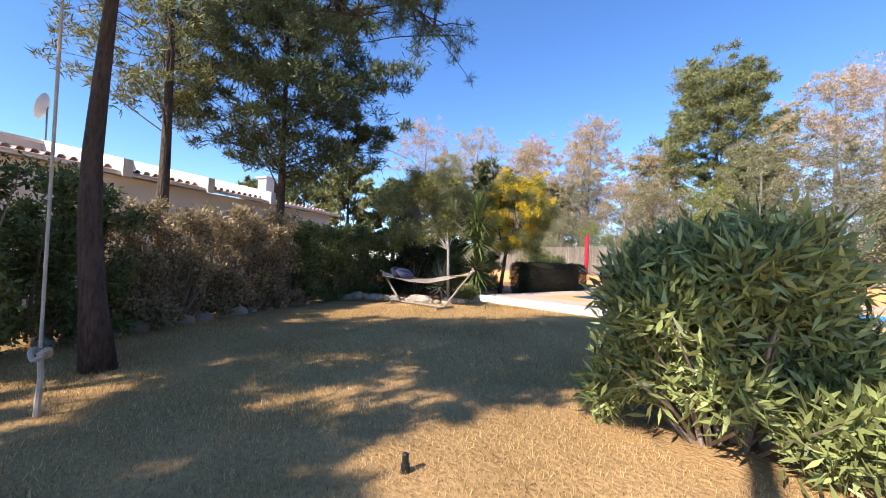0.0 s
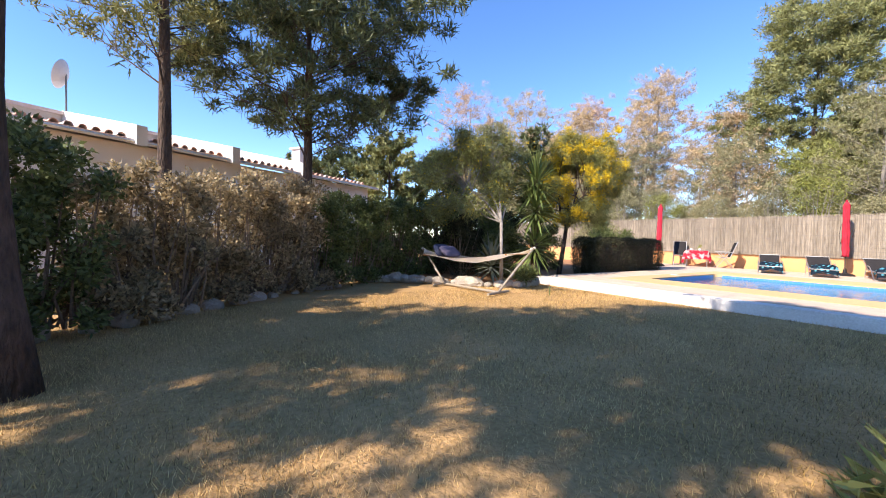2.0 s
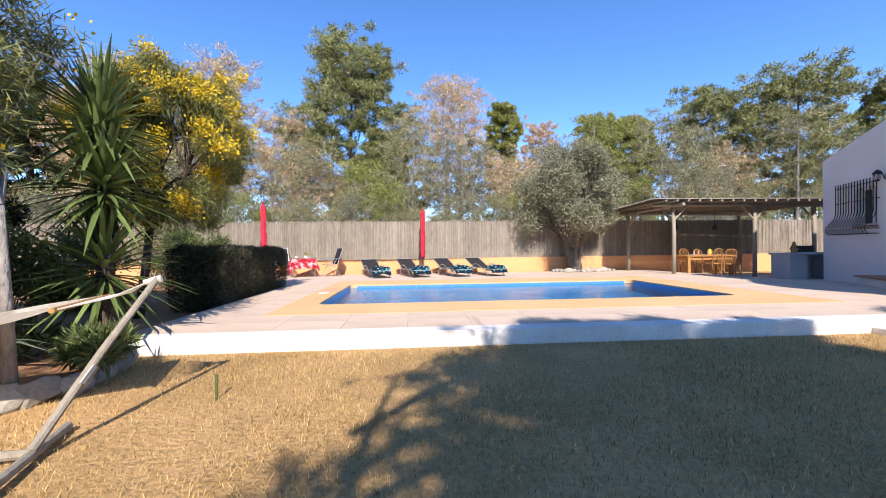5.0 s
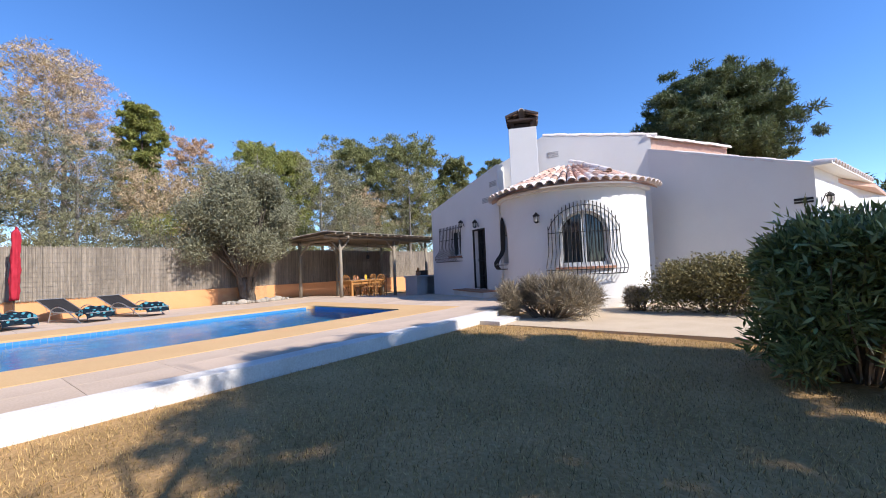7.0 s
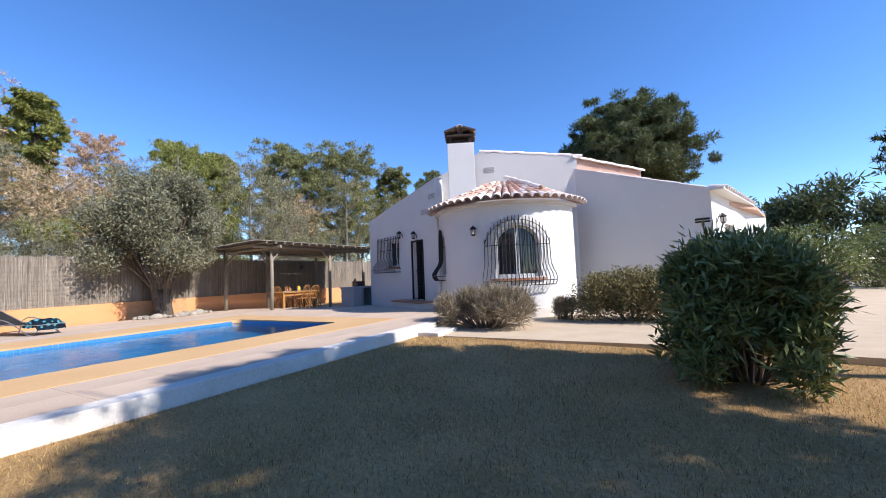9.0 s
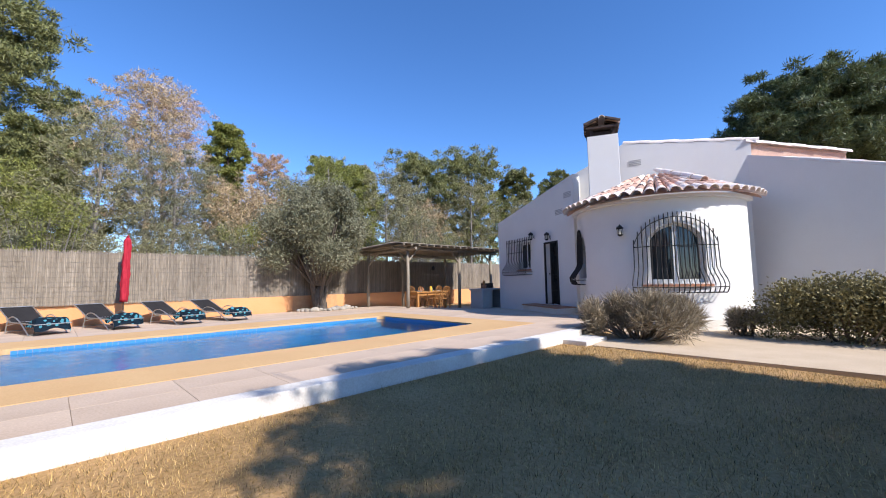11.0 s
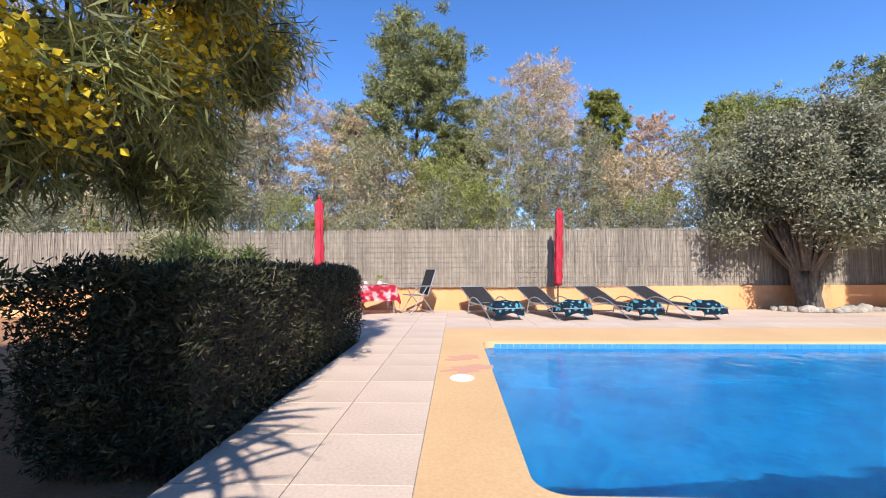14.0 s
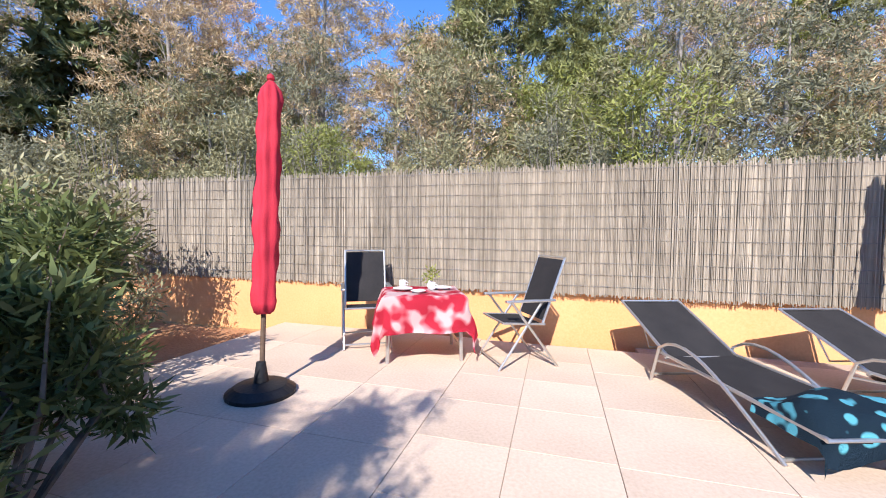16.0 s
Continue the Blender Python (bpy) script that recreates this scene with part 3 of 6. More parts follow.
TILE, TILEW = tile_mesh(0.42, 0.085, 0.105), tile_mesh(0.40, 0.095, 0.115)
TILES = tile_mesh(0.42, 0.085, 0.105)
TILES.materials.append(M_soot)
TILE.materials.append(M_tile)
TILEW.materials.append(M_tilewhite)


def lay_tiles(a, b, parent, me=TILEW, step=0.36, lift=0.0):
    """Cap tiles end to end along a sloping edge."""
    a, b = Vector(a), Vector(b)
    d = b - a
    n = max(1, int(d.length / step))
    q = (-d).to_track_quat("Y", "Z").to_matrix().to_4x4()
    for k in range(n):
        o = new("roof_tile", me)
        o.parent = parent
        o.matrix_basis = Matrix.Translation(a + d * (k / n) + UP * lift) @ q @ pose(0, 0, 0.012 * (k % 2), 2.5, 0, 0)


def p3(f, s, z, d=0.1):
    x, y = f(s, d)
    return (x, y, z)


CAPS = part("verge", tube([p3(mid_map, 2.0, 5.56), p3(mid_map, 5.3, 5.08)], 0.05, 6), M_white, HOUSE, "whitewashed cap tiles along the roof edges")
lay_tiles(p3(mid_map, 2.0, 5.60), p3(mid_map, 5.45, 5.08), CAPS)
lay_tiles(p3(right_map, 0.7, 4.44), p3(right_map, 3.75, 3.38), CAPS, TILEW, 0.36, -0.06)
part("roof_return", slab([(16.12, -2.3, 5.03), (17.7, -4.3, 4.6), (17.9, -4.1, 4.6), (16.4, -2.1, 5.03)], 0.9), M_tile, HOUSE, "pinkish tiled return of the roof")
lay_tiles((16.1, -2.3, 5.06), (17.75, -4.35, 4.62), CAPS)
lay_tiles(p3(left_map, 5.2, 4.68), p3(left_map, 0.0, 3.84), CAPS, TILEW, 0.36, -0.085)
for k in range(16):
    s = 0.1 + 0.31 * k
    x, y = side_map(s, 0.02)
    o = new("roof_tile", TILEW)
    o.parent = CAPS
    u = (SB - RC).normalized()
    o.matrix_basis = Matrix.Translation((x, y, 3.40)) @ pose(0, 0, 0, 12, 0, math.degrees(math.atan2(u.y, u.x)))

part("eave", strips_wall(lambda s, d: side_map(s, d - 0.34), [-0.12, 5.12], lambda s: [(3.30, 3.362)], 0.36), M_white, HOUSE, "white rendered eave soffit")

# curved bay
BA0, BA1 = 118.0, 272.0
WA, WHALF, WZ0, WSP = -152.0 % 360, 17.0, 1.15, 2.0


def bay_map(a, d):
    r = BAYR - d
    return BAYC.x + r * math.cos(radians(a)), BAYC.y + r * math.sin(radians(a))


def bay_open(a):
    """Arched window, and a narrow one towards the porch."""
    u = (a - WA) / WHALF
    if abs(u) < 1:
        return WZ0, WSP + 0.62 * math.sqrt(max(0, 1 - u * u))
    u = (a - 133) / 8.0
    if abs(u) < 1:
        return 1.3, 2.2 + 0.35 * math.sqrt(max(0, 1 - u * u))
    return None


def bay_solids(a):
    o = bay_open(a)
    if o:
        return [(-0.3, o[0]), (o[1], 3.28)]
    return [(-0.3, 1.6), (1.6, 3.28)]


bk = sorted(set([BA0 + 3.0 * i for i in range(52)] + [WA - WHALF + WHALF * 2 * i / 24 for i in range(25)] + [125 + 16 * i / 10 for i in range(11)]))
part("bay_wall", strips_wall(bay_map, bk, bay_solids, 0.25), M_white, HOUSE, "curved white rendered bay wall")


def ring_wall(r0, r1, z0, z1, a0=BA0, a1=BA1, n=40):
    bm = bmesh.new()
    secs = []
    for k in range(n + 1):
        a = radians(a0 + (a1 - a0) * k / n)
        secs.append([bm.verts.new((BAYC.x + r * math.cos(a), BAYC.y + r * math.sin(a), z)) for r, z in ((r0, z0), (r1, z0), (r1, z1), (r0, z1))])
    for A, B in zip(secs, secs[1:]):
        for i in range(4):
            bm.faces.new((A[i], A[(i + 1) % 4], B[(i + 1) % 4], B[i]))
    bm.faces.new(secs[0])
    bm.faces.new(secs[-1][::-1])
    bmesh.ops.recalc_face_normals(bm, faces=bm.faces)
    return bm


part("bay_cornice", ring_wall(2.1, 2.33, 3.22, 3.30), M_white, HOUSE)
part("bay_plinth", ring_wall(2.15, 2.225, -0.2, 0.28), M_kerbwhite, HOUSE)


def cone_roof():
    bm = bmesh.new()
    n = 36
    apex = bm.verts.new((15.15, -0.15, 4.42))
    ring = [bm.verts.new((BAYC.x + 2.5 * math.cos(radians(BA0 - 6 + (BA1 - BA0 + 12) * k / n)), BAYC.y + 2.5 * math.sin(radians(BA0 - 6 + (BA1 - BA0 + 12) * k / n)), 3.30)) for k in range(n + 1)]
    for a, b in zip(ring, ring[1:]):
        bm.faces.new((a, b, apex))
    return bm


BAYROOF = part("bay_roof", cone_roof(), M_tile, HOUSE, "fan of pink and whitewashed clay tiles")
apex = Vector((15.15, -0.15, 4.42))
for row in range(27):
    a = radians(BA0 - 4 + (BA1 - BA0 + 8) * row / 26)
    low = Vector((BAYC.x + 2.58 * math.cos(a), BAYC.y + 2.58 * math.sin(a), 3.30))
    d = (low - apex)
    q = (-d).to_track_quat("Y", "Z").to_matrix().to_4x4()
    for k in range(6):
        if k > 0 and k < 5 and row % 2 and k > 3:
            continue
        f = 1 - k * 0.36 / d.length
        if f < 0.38 + 0.14 * (row % 2):
            continue
        o = new("roof_tile", TILEW if k == 0 or (row * 7 + k * 3) % 5 == 0 else TILE)
        o.parent = BAYROOF
        o.matrix_basis = Matrix.Translation(apex + d * (f - 0.40 / d.length) + UP * (0.03 + 0.006 * k)) @ q @ Matrix.Diagonal((max(0.55, f) * 1.1, 1, 1, 1))
lay_tiles(Vector((15.0, -0.3, 4.36)), Vector((13.7, -1.8, 3.58)), BAYROOF, TILEW, 0.36, 0.10)

# chimney
CH = part("chimney", box((-0.46, -0.42, 3.0), (0.46, 0.42, 5.45), 0.01), M_white, HOUSE, "square white chimney with sooty top")
CHM = Matrix.Translation((13.95, 0.82, 0)) @ pose(0, 0, 0, 0, 0, 25)
CH.matrix_basis = CHM
for sx in (-1, 1):
    for sy in (-1, 1):
        part("chimney_pier", box((sx * 0.40 - 0.08 * (sx > 0) * 1.0, sy * 0.34 - 0.08 * (sy > 0), 5.45), (sx * 0.40 + 0.08 * (sx < 0), sy * 0.34 + 0.08 * (sy < 0), 5.66)), M_soot, CH)
part("chimney_flue", box((-0.3, -0.25, 5.40), (0.3, 0.25, 5.62)), M_soot, CH, "soot-blackened flue opening")
cap = bmesh.new()
add_box(cap, (-0.5, -0.44, 5.66), (0.5, 0.44, 5.72), 0.008)
part("chimney_cap", cap, M_soot, CH)
for k in range(7):
    for sgn in (-1, 1):
        o = new("cap_tile", TILE if k % 3 == 1 else TILES)
        o.parent = CH
        o.matrix_basis = Matrix.Translation((-0.45 + 0.15 * k, sgn * 0.08, 5.93)) @ pose(0, 0, 0, 22, 0, 0 if sgn < 0 else 180)
lay_tiles(Vector((-0.55, 0, 5.9)), Vector((0.55, 0, 5.9)), CH, TILEW, 0.36, 0.03)


# windows, door and their ironwork
def pane_window(name, parent, s0, s1, z0, z1, f, depth=0.16, curtain=True):
    w = new(name)
    w.parent = parent
    mid = (s0 + s1) / 2

    def member(a, b, c, d_, dd=depth, t=0.05, nm="window_frame", mt=M_frame):
        return part(nm, strips_wall(lambda s, q: f(s, dd + q), [a, b], lambda s: [(c, d_)], t), mt, w)
    for a, b, c, d_ in ((s0, s0 + 0.06, z0, z1), (s1 - 0.06, s1, z0, z1), (mid - 0.05, mid + 0.05, z0 + 0.06, z1 - 0.06), (s0 + 0.06, s1 - 0.06, z0, z0 + 0.06), (s0 + 0.06, s1 - 0.06, z1 - 0.06, z1)):
        member(a, b, c, d_)
    member(s0 + 0.06, mid - 0.05, z0 + 0.06, z1 - 0.06, depth + 0.02, 0.008, "pane", M_glassdark)
    member(mid + 0.05, s1 - 0.06, z0 + 0.06, z1 - 0.06, depth + 0.02, 0.008, "pane", M_glassdark)
    return w


pane_window("window", HOUSE, LWIN[0], LWIN[1], LWIN[2], LWIN[3], left_map)
pane_window("window", HOUSE, 1.6, 2.9, 0.9, 2.5, side_map)
for m_, s_, z0_, z1_ in ((left_map, (1.66, 2.68), 1.64, 1.70), (side_map, (1.5, 3.0), 0.84, 0.9)):
    part("window_sill", strips_wall(lambda s, q: m_(s, q - 0.06), [s_[0], s_[1]], lambda s: [(z0_, z1_)], 0.2), M_sill, HOUSE)

bw = new("bay_window")
bw.parent = HOUSE


def arch_piece(nm, lo, hi, depth, th, mat, n=16):
    """Upright-strip piece on the bay; lo and hi give heights at an angle offset u in -1..1."""
    br = [WA + WHALF * (-1 + 2 * i / n) for i in range(n + 1)]
    return part(nm, strips_wall(lambda a, q: bay_map(a, depth + q), br, lambda a: [(lo((a - WA) / WHALF), hi((a - WA) / WHALF))], th), mat, bw)


def arch(u, grow=1.0):
    return WSP + 0.62 * grow * math.sqrt(max(0.0, 1 - min(1, (u / grow) ** 2)))


arch_piece("pane", lambda u: WZ0 + 0.02, lambda u: arch(u), 0.17, 0.01, M_glassdark)
arch_piece("window_frame", lambda u: max(WZ0, arch(u) - 0.07), lambda u: arch(u), 0.12, 0.05, M_frame)
arch_piece("window_frame", lambda u: WZ0, lambda u: WZ0 + 0.09, 0.12, 0.05, M_frame)
for a0, a1 in ((WA - 1.4, WA + 1.4), (WA - WHALF, WA - WHALF + 1.8), (WA + WHALF - 1.8, WA + WHALF)):
    am = (a0 + a1) / 2
    part("window_frame", strips_wall(lambda a, q: bay_map(a, 0.11 + q), [a0, a1], lambda a: [(WZ0 + 0.02, arch((am - WA) / WHALF) - 0.0)], 0.05), M_frame, bw)
for sgn in (-1, 1):
    cb = []
    for i in range(9):
        cb.append(WA + sgn * (WHALF * 0.98 - i * 0.55))
    part("curtain", strips_wall(lambda a, q: bay_map(a, 0.23 + 0.02 * math.sin(a * 9) + q), sorted(cb), lambda a: [(WZ0 + 0.05, arch((a - WA) / WHALF))], 0.01), M_curtain, bw, "cream curtain tied to the side")
for i in range(10):
    a0 = WA - 20 + 4.0 * i
    part("sill_tile", strips_wall(lambda a, q: bay_map(a, q - 0.07), [a0, a0 + 3.8], lambda a: [(WZ0 - 0.09, WZ0 - 0.03)], 0.24), M_sill, bw)
nw = new("window")
nw.parent = HOUSE
part("pane", strips_wall(lambda a, q: bay_map(a, 0.17 + q), [125 + 1.6 * i for i in range(11)], lambda a: [(1.3, 2.2 + 0.35 * math.sqrt(max(0, 1 - ((a - 133) / 8.0) ** 2)))], 0.01), M_glassdark, nw)


def grille(name, f, s0, s1, z0, z1, nb, parent, out=0.06, belly=0.26, arched=None, unit=1.0):
    """Wrought-iron window guard whose bars swell out near the foot."""
    g = tagged(new(name), "", "")
    g.parent = parent

    def prof(z):
        u = (z - z0) / (z1 - z0)
        return -(out + belly * math.exp(-((u - 0.10) / 0.16) ** 2))
    for k in range(nb + 1):
        s = s0 + (s1 - s0) * k / nb
        top = arched(s) if arched else z1
        zs = [z0, z0 + 0.03, z0 + 0.10, z0 + 0.2, z0 + 0.32, z0 + 0.45, z0 + 0.6, top]
        pts = [(*f(s, -0.02), z0)] + [(*f(s, prof(z)), z) for z in zs if z <= top] 
        part("bar", tube(pts, 0.013, 5), M_iron, g)
    for z in (z0 + 0.13, z0 + 0.62 * (z1 - z0), z1 - 0.12 if not arched else None):
        if z is None:
            continue
        pts = [(*f(s0 + (s1 - s0) * i / 14, prof(z)), z) for i in range(15)]
        part("rail", tube([(*f(s0, 0.0), z)] + pts + [(*f(s1, 0.0), z)], 0.011, 5), M_iron, g)
    if arched:
        pts = [(*f(s0 + (s1 - s0) * i / 20, -out), arched(s0 + (s1 - s0) * i / 20) - 0.12) for i in range(21)]
        part("rail", tube(pts, 0.011, 5), M_iron, g)
    return g


grille("window_grille", left_map, 0.86, 2.74, 1.48, 2.95, 14, HOUSE)
grille("window_grille", bay_map, 126.5, 139.5, 1.12, 2.78, 9, HOUSE, arched=lambda s: 2.30 + 0.45 * math.sqrt(max(0, 1 - ((s - 133) / 7.0) ** 2)))
grille("window_grille", bay_map, WA - 24, WA + 24, 0.92, 2.75, 19, HOUSE, arched=lambda s: 2.0 + 0.88 * math.sqrt(max(0, 1 - ((s - WA) / 25.0) ** 2)))

dr = new("door")
dr.parent = HOUSE
part("door_leaf", strips_wall(lambda s, q: left_map(s, 0.2 + q), [3.62, 4.40], lambda s: [(0.42, 2.60)], 0.04), M_glassdark, dr, "dark glazed door behind an iron gate")
for a, b in ((3.60, 3.66), (4.36, 4.42), (3.98, 4.04)):
    part("door_frame", strips_wall(lambda s, q: left_map(s, -0.03 + q), [a, b], lambda s: [(0.42, 2.62)], 0.05), M_iron, dr)
part("door_frame", strips_wall(lambda s, q: left_map(s, -0.03 + q), [3.60, 4.42], lambda s: [(2.56, 2.62)], 0.05), M_iron, dr)
part("fly_screen", strips_wall(lambda s, q: left_map(s, 0.02 + q), [3.66, 3.98], lambda s: [(0.46, 2.56)], 0.02), M_grey, dr, "grey door panel")
for k in range(7):
    s = 4.06 + 0.05 * k
    part("gate_bar", tube([(*left_map(s, -0.02), 0.46), (*left_map(s, -0.02), 2.56)], 0.008, 5), M_iron, dr)
for z in (0.9, 1.45, 2.1):
    part("gate_rail", tube([(*left_map(4.04, -0.02), z), (*left_map(4.38, -0.02), z)], 0.011, 5), M_iron, dr)
part("door_handle", tube([(*left_map(4.0, -0.07), 1.42), (*left_map(4.0, -0.09), 1.5), (*left_map(4.1, -0.09), 1.5)], 0.012, 6), M_iron, dr)
structure("porch", prism([left_map(2.9, 0.02), left_map(5.3, 0.02), left_map(5.3, -0.75), left_map(2.9, -0.55)], -0.2, 0.36), M_kerbwhite, "low white porch slab below the door")
structure("porch_tiles", prism([left_map(2.88, -0.004), left_map(5.3, -0.004), left_map(5.3, -0.79), left_map(2.88, -0.59)], 0.364, 0.40), M_sill, "terracotta tiles topping the porch")
for s0, z0_ in ((4.55, 3.5), (5.05, 4.0)):
    vb = new("wall_vent")
    vb.parent = HOUSE
    for k in range(4):
        part("louvre", strips_wall(lambda s, q: left_map(s, -0.012 + q), [s0 - 0.2, s0 + 0.2], lambda s: [(z0_ + 0.05 * k, z0_ + 0.03 + 0.05 * k)], 0.03), M_grey, vb)
vb = new("wall_vent")
vb.parent = HOUSE
for k in range(4):
    part("louvre", strips_wall(lambda s, q: mid_map(s, -0.012 + q), [2.15, 2.5], lambda s: [(4.82 + 0.05 * k, 4.85 + 0.05 * k)], 0.03), M_grey, vb)


def lantern(f, s, z, label="black iron wall lantern with glass panes"):
    L_ = thing("wall_lantern", label, "wall lantern")
    x, y = f(s, -0.16)
    wx, wy = f(s, 0.0)
    part("bracket", tube([(wx, wy, z + 0.05), (wx, wy, z - 0.1), ((x + wx) / 2, (y + wy) / 2, z + 0.12), (x, y, z + 0.16), (x, y, z + 0.1)], 0.012, 6), M_iron, L_)
    h = part("housing", lathe([(0.03, -0.14), (0.055, -0.12), (0.085, 0.06), (0.1, 0.07), (0.05, 0.12), (0.015, 0.15)], 6), M_iron, L_)
    h.location = (x, y, z)
    for k in range(6):
        a = radians(30 + 60 * k)
        pn = part("pane", box((-0.027, -0.003, -0.095), (0.027, 0.003, 0.04)), M_curtain, L_)
        pn.matrix_basis = Matrix.Translation((x, y, z)) @ pose(0, 0, 0, 0, 0, math.degrees(a)) @ Matrix.Translation((0.068, 0, 0)) @ pose(0, 0, 0, 0, 9, 90)
    return L_


lantern(bay_map, 177, 2.5)
lantern(left_map, 2.95, 2.92)
lantern(left_map, 4.0, 2.80)
lantern(side_map, 0.5, 2.55)
sg = thing("house_sign", "small dark name plate on the white wall", "sign")
part("plate", strips_wall(lambda s, q: right_map(s, -0.012 + q), [3.32, 3.68], lambda s: [(2.52, 2.58)], 0.01), M_iron, sg)
part("plate", strips_wall(lambda s, q: right_map(s, -0.012 + q), [3.32, 3.68], lambda s: [(2.45, 2.50)], 0.01), M_iron, sg)

# ---- trees ----
def pine(name, x, y, base, top, crown_r, crown_z0, mat, label, seed, lean=(0, 0), clumps=26, per=340, trunk_r=0.2, card=(0.34, 0.05), bark=M_bark, limbs=9, group="", ratio=0.22, flat=0.62, up=0.5, off=(0, 0), spine=None):
    """A Mediterranean pine: bent tapered trunk, limbs, and needle clumps with gaps between."""
    rng = np.random.default_rng(seed)
    t = thing(name, label, "tree", (x, y, base), group=group)
    H = top - base
    pts, rad = [], []
    for k in range(9):
        f = k / 8
        pts.append((lean[0] * f + 0.08 * H * 0.12 * math.sin(3 * f + seed), lean[1] * f + 0.08 * H * 0.12 * math.cos(2.5 * f + seed), H * 0.93 * f))
        rad.append(trunk_r * (1 - 0.85 * f) + (0.25 * trunk_r if k == 0 else 0))
    if spine:
        zs = [q[2] for q in spine]
        pts = [(float(np.interp(p[2], zs, [q[0] for q in spine])), float(np.interp(p[2], zs, [q[1] for q in spine])), p[2]) for p in pts]
    part("trunk", tube(pts, rad, 10), bark, t, smooth=True)
    cz0 = crown_z0 - base
    tips, rr = [], []
    for k in range(clumps):
        f = (k + 0.5) / clumps
        z = cz0 + (H - cz0) * f ** 0.9
        env = crown_r * (1.0 - 0.62 * max(0, (f - 0.5) / 0.5) ** 1.6) * (0.75 + 0.25 * min(1, f / 0.2))
        a = k * 2.4 + rng.normal() * 0.4
        r = env * rng.uniform(0.35, 0.92)
        g = min(z / (H * 0.93), 1)
        ax = np.interp(g, np.linspace(0, 1, 9), [p[0] for p in pts])
        ay = np.interp(g, np.linspace(0, 1, 9), [p[1] for p in pts])
        tips.append((ax + off[0] + r * math.cos(a), ay + off[1] + r * math.sin(a), z))
        rr.append(crown_r * ratio * rng.uniform(0.8, 1.5))
    bmw = bmesh.new()
    for k, p in enumerate(tips):
        z0 = max(cz0 * 0.75, p[2] - 0.22 * (H - cz0) * rng.uniform(0.6, 1.3))
        g = min(z0 / (H * 0.93), 1)
        ax = np.interp(g, np.linspace(0, 1, 9), [q[0] for q in pts])
        ay = np.interp(g, np.linspace(0, 1, 9), [q[1] for q in pts])
        m_ = ((ax + p[0]) / 2 + rng.normal() * 0.1, (ay + p[1]) / 2 + rng.normal() * 0.1, (z0 + p[2]) / 2 - 0.1 * rng.random())
        br = trunk_r * (0.12 + 0.12 * rng.random()) * (1.2 - g)
        add_tube(bmw, [(ax, ay, z0), m_, p], [br, br * 0.65, br * 0.25], 5, False)
        for q in range(3):
            e = (p[0] + rng.normal() * rr[k] * 0.7, p[1] + rng.normal() * rr[k] * 0.7, p[2] + rng.normal() * rr[k] * 0.4)
            add_tube(bmw, [m_, ((m_[0] + e[0]) / 2, (m_[1] + e[1]) / 2, (m_[2] + e[2]) / 2 + 0.05), e], [br * 0.45, br * 0.3, br * 0.1], 4, False)
    tagged(part("branchwork", bmw, bark, t), kind="stuff")
    sub_c, sub_r = [], []
    for p, r in zip(tips, rr):
        for q in range(9):
            sub_c.append((p[0] + rng.normal() * r * 0.62, p[1] + rng.normal() * r * 0.62, p[2] + rng.normal() * r * 0.36))
            sub_r.append(r * rng.uniform(0.26, 0.52))
    foliage("crown", rng, sub_c, sub_r, max(8, int(per * 0.82) // 9), card[0] * 0.85, card[1] * 1.3, mat, t, up=up, outward=1.1, shell=0.2, flat=flat, needle=True)
    return t


def shrub(name, x, y, z, rx, ry, h, mat, label, seed, n=6000, card=(0.14, 0.03), category="shrub", blobs=22, twigs=24, base_clear=0.12, group="", up=0.3, outward=0.9, twig_mat=M_twig, shell=0.35, droop=0.0, wall=False, rz=0.0, ratio=0.28):
    rng = np.random.default_rng(seed)
    t = thing(name, label, category, (x, y, z), rz, group=group)
    C, R = [], []
    for k in range(blobs):
        u, v, w = rng.uniform(-1, 1), rng.uniform(-1, 1), rng.random() ** (1.2 if wall else 0.8)
        if not wall:
            q = math.sqrt(max(0.05, 1 - (0.9 * max(w - 0.35, 0) / 0.65) ** 2))
            L_ = max(1, math.hypot(u, v))
            u, v = u / L_ * q, v / L_ * q
        r = ratio * min(max(rx, ry), h) * rng.uniform(0.7, 1.3)
        C.append((u * max(rx - r * 0.7, 0.05), v * max(ry - r * 0.7, 0.05), base_clear + r * 0.5 + w * max(h - base_clear - 1.2 * r, 0.05)))
        R.append(r)
    bmw = bmesh.new()
    for k in range(twigs):
        c = C[k % blobs]
        o = (c[0] * 0.3 + rng.normal() * 0.05, c[1] * 0.3 + rng.normal() * 0.05, 0)
        if wall:
            o = (c[0] + rng.normal() * 0.1, c[1] * 0.3, 0)
        e = (c[0] + rng.normal() * R[k % blobs] * 0.6, c[1] + rng.normal() * R[k % blobs] * 0.6, c[2] + R[k % blobs] * rng.uniform(-0.2, 0.7))
        m_ = ((o[0] + e[0]) / 2 + rng.normal() * 0.08, (o[1] + e[1]) / 2 + rng.normal() * 0.08, e[2] * 0.5)
        add_tube(bmw, [o, m_, e], [0.022, 0.014, 0.004], 4, False)
    tagged(part("stemwork", bmw, twig_mat, t), kind="stuff")
    foliage("foliage", rng, C, R, max(4, n // blobs), card[0], card[1], mat, t, up=up, outward=outward, shell=shell, droop=droop)
    return t


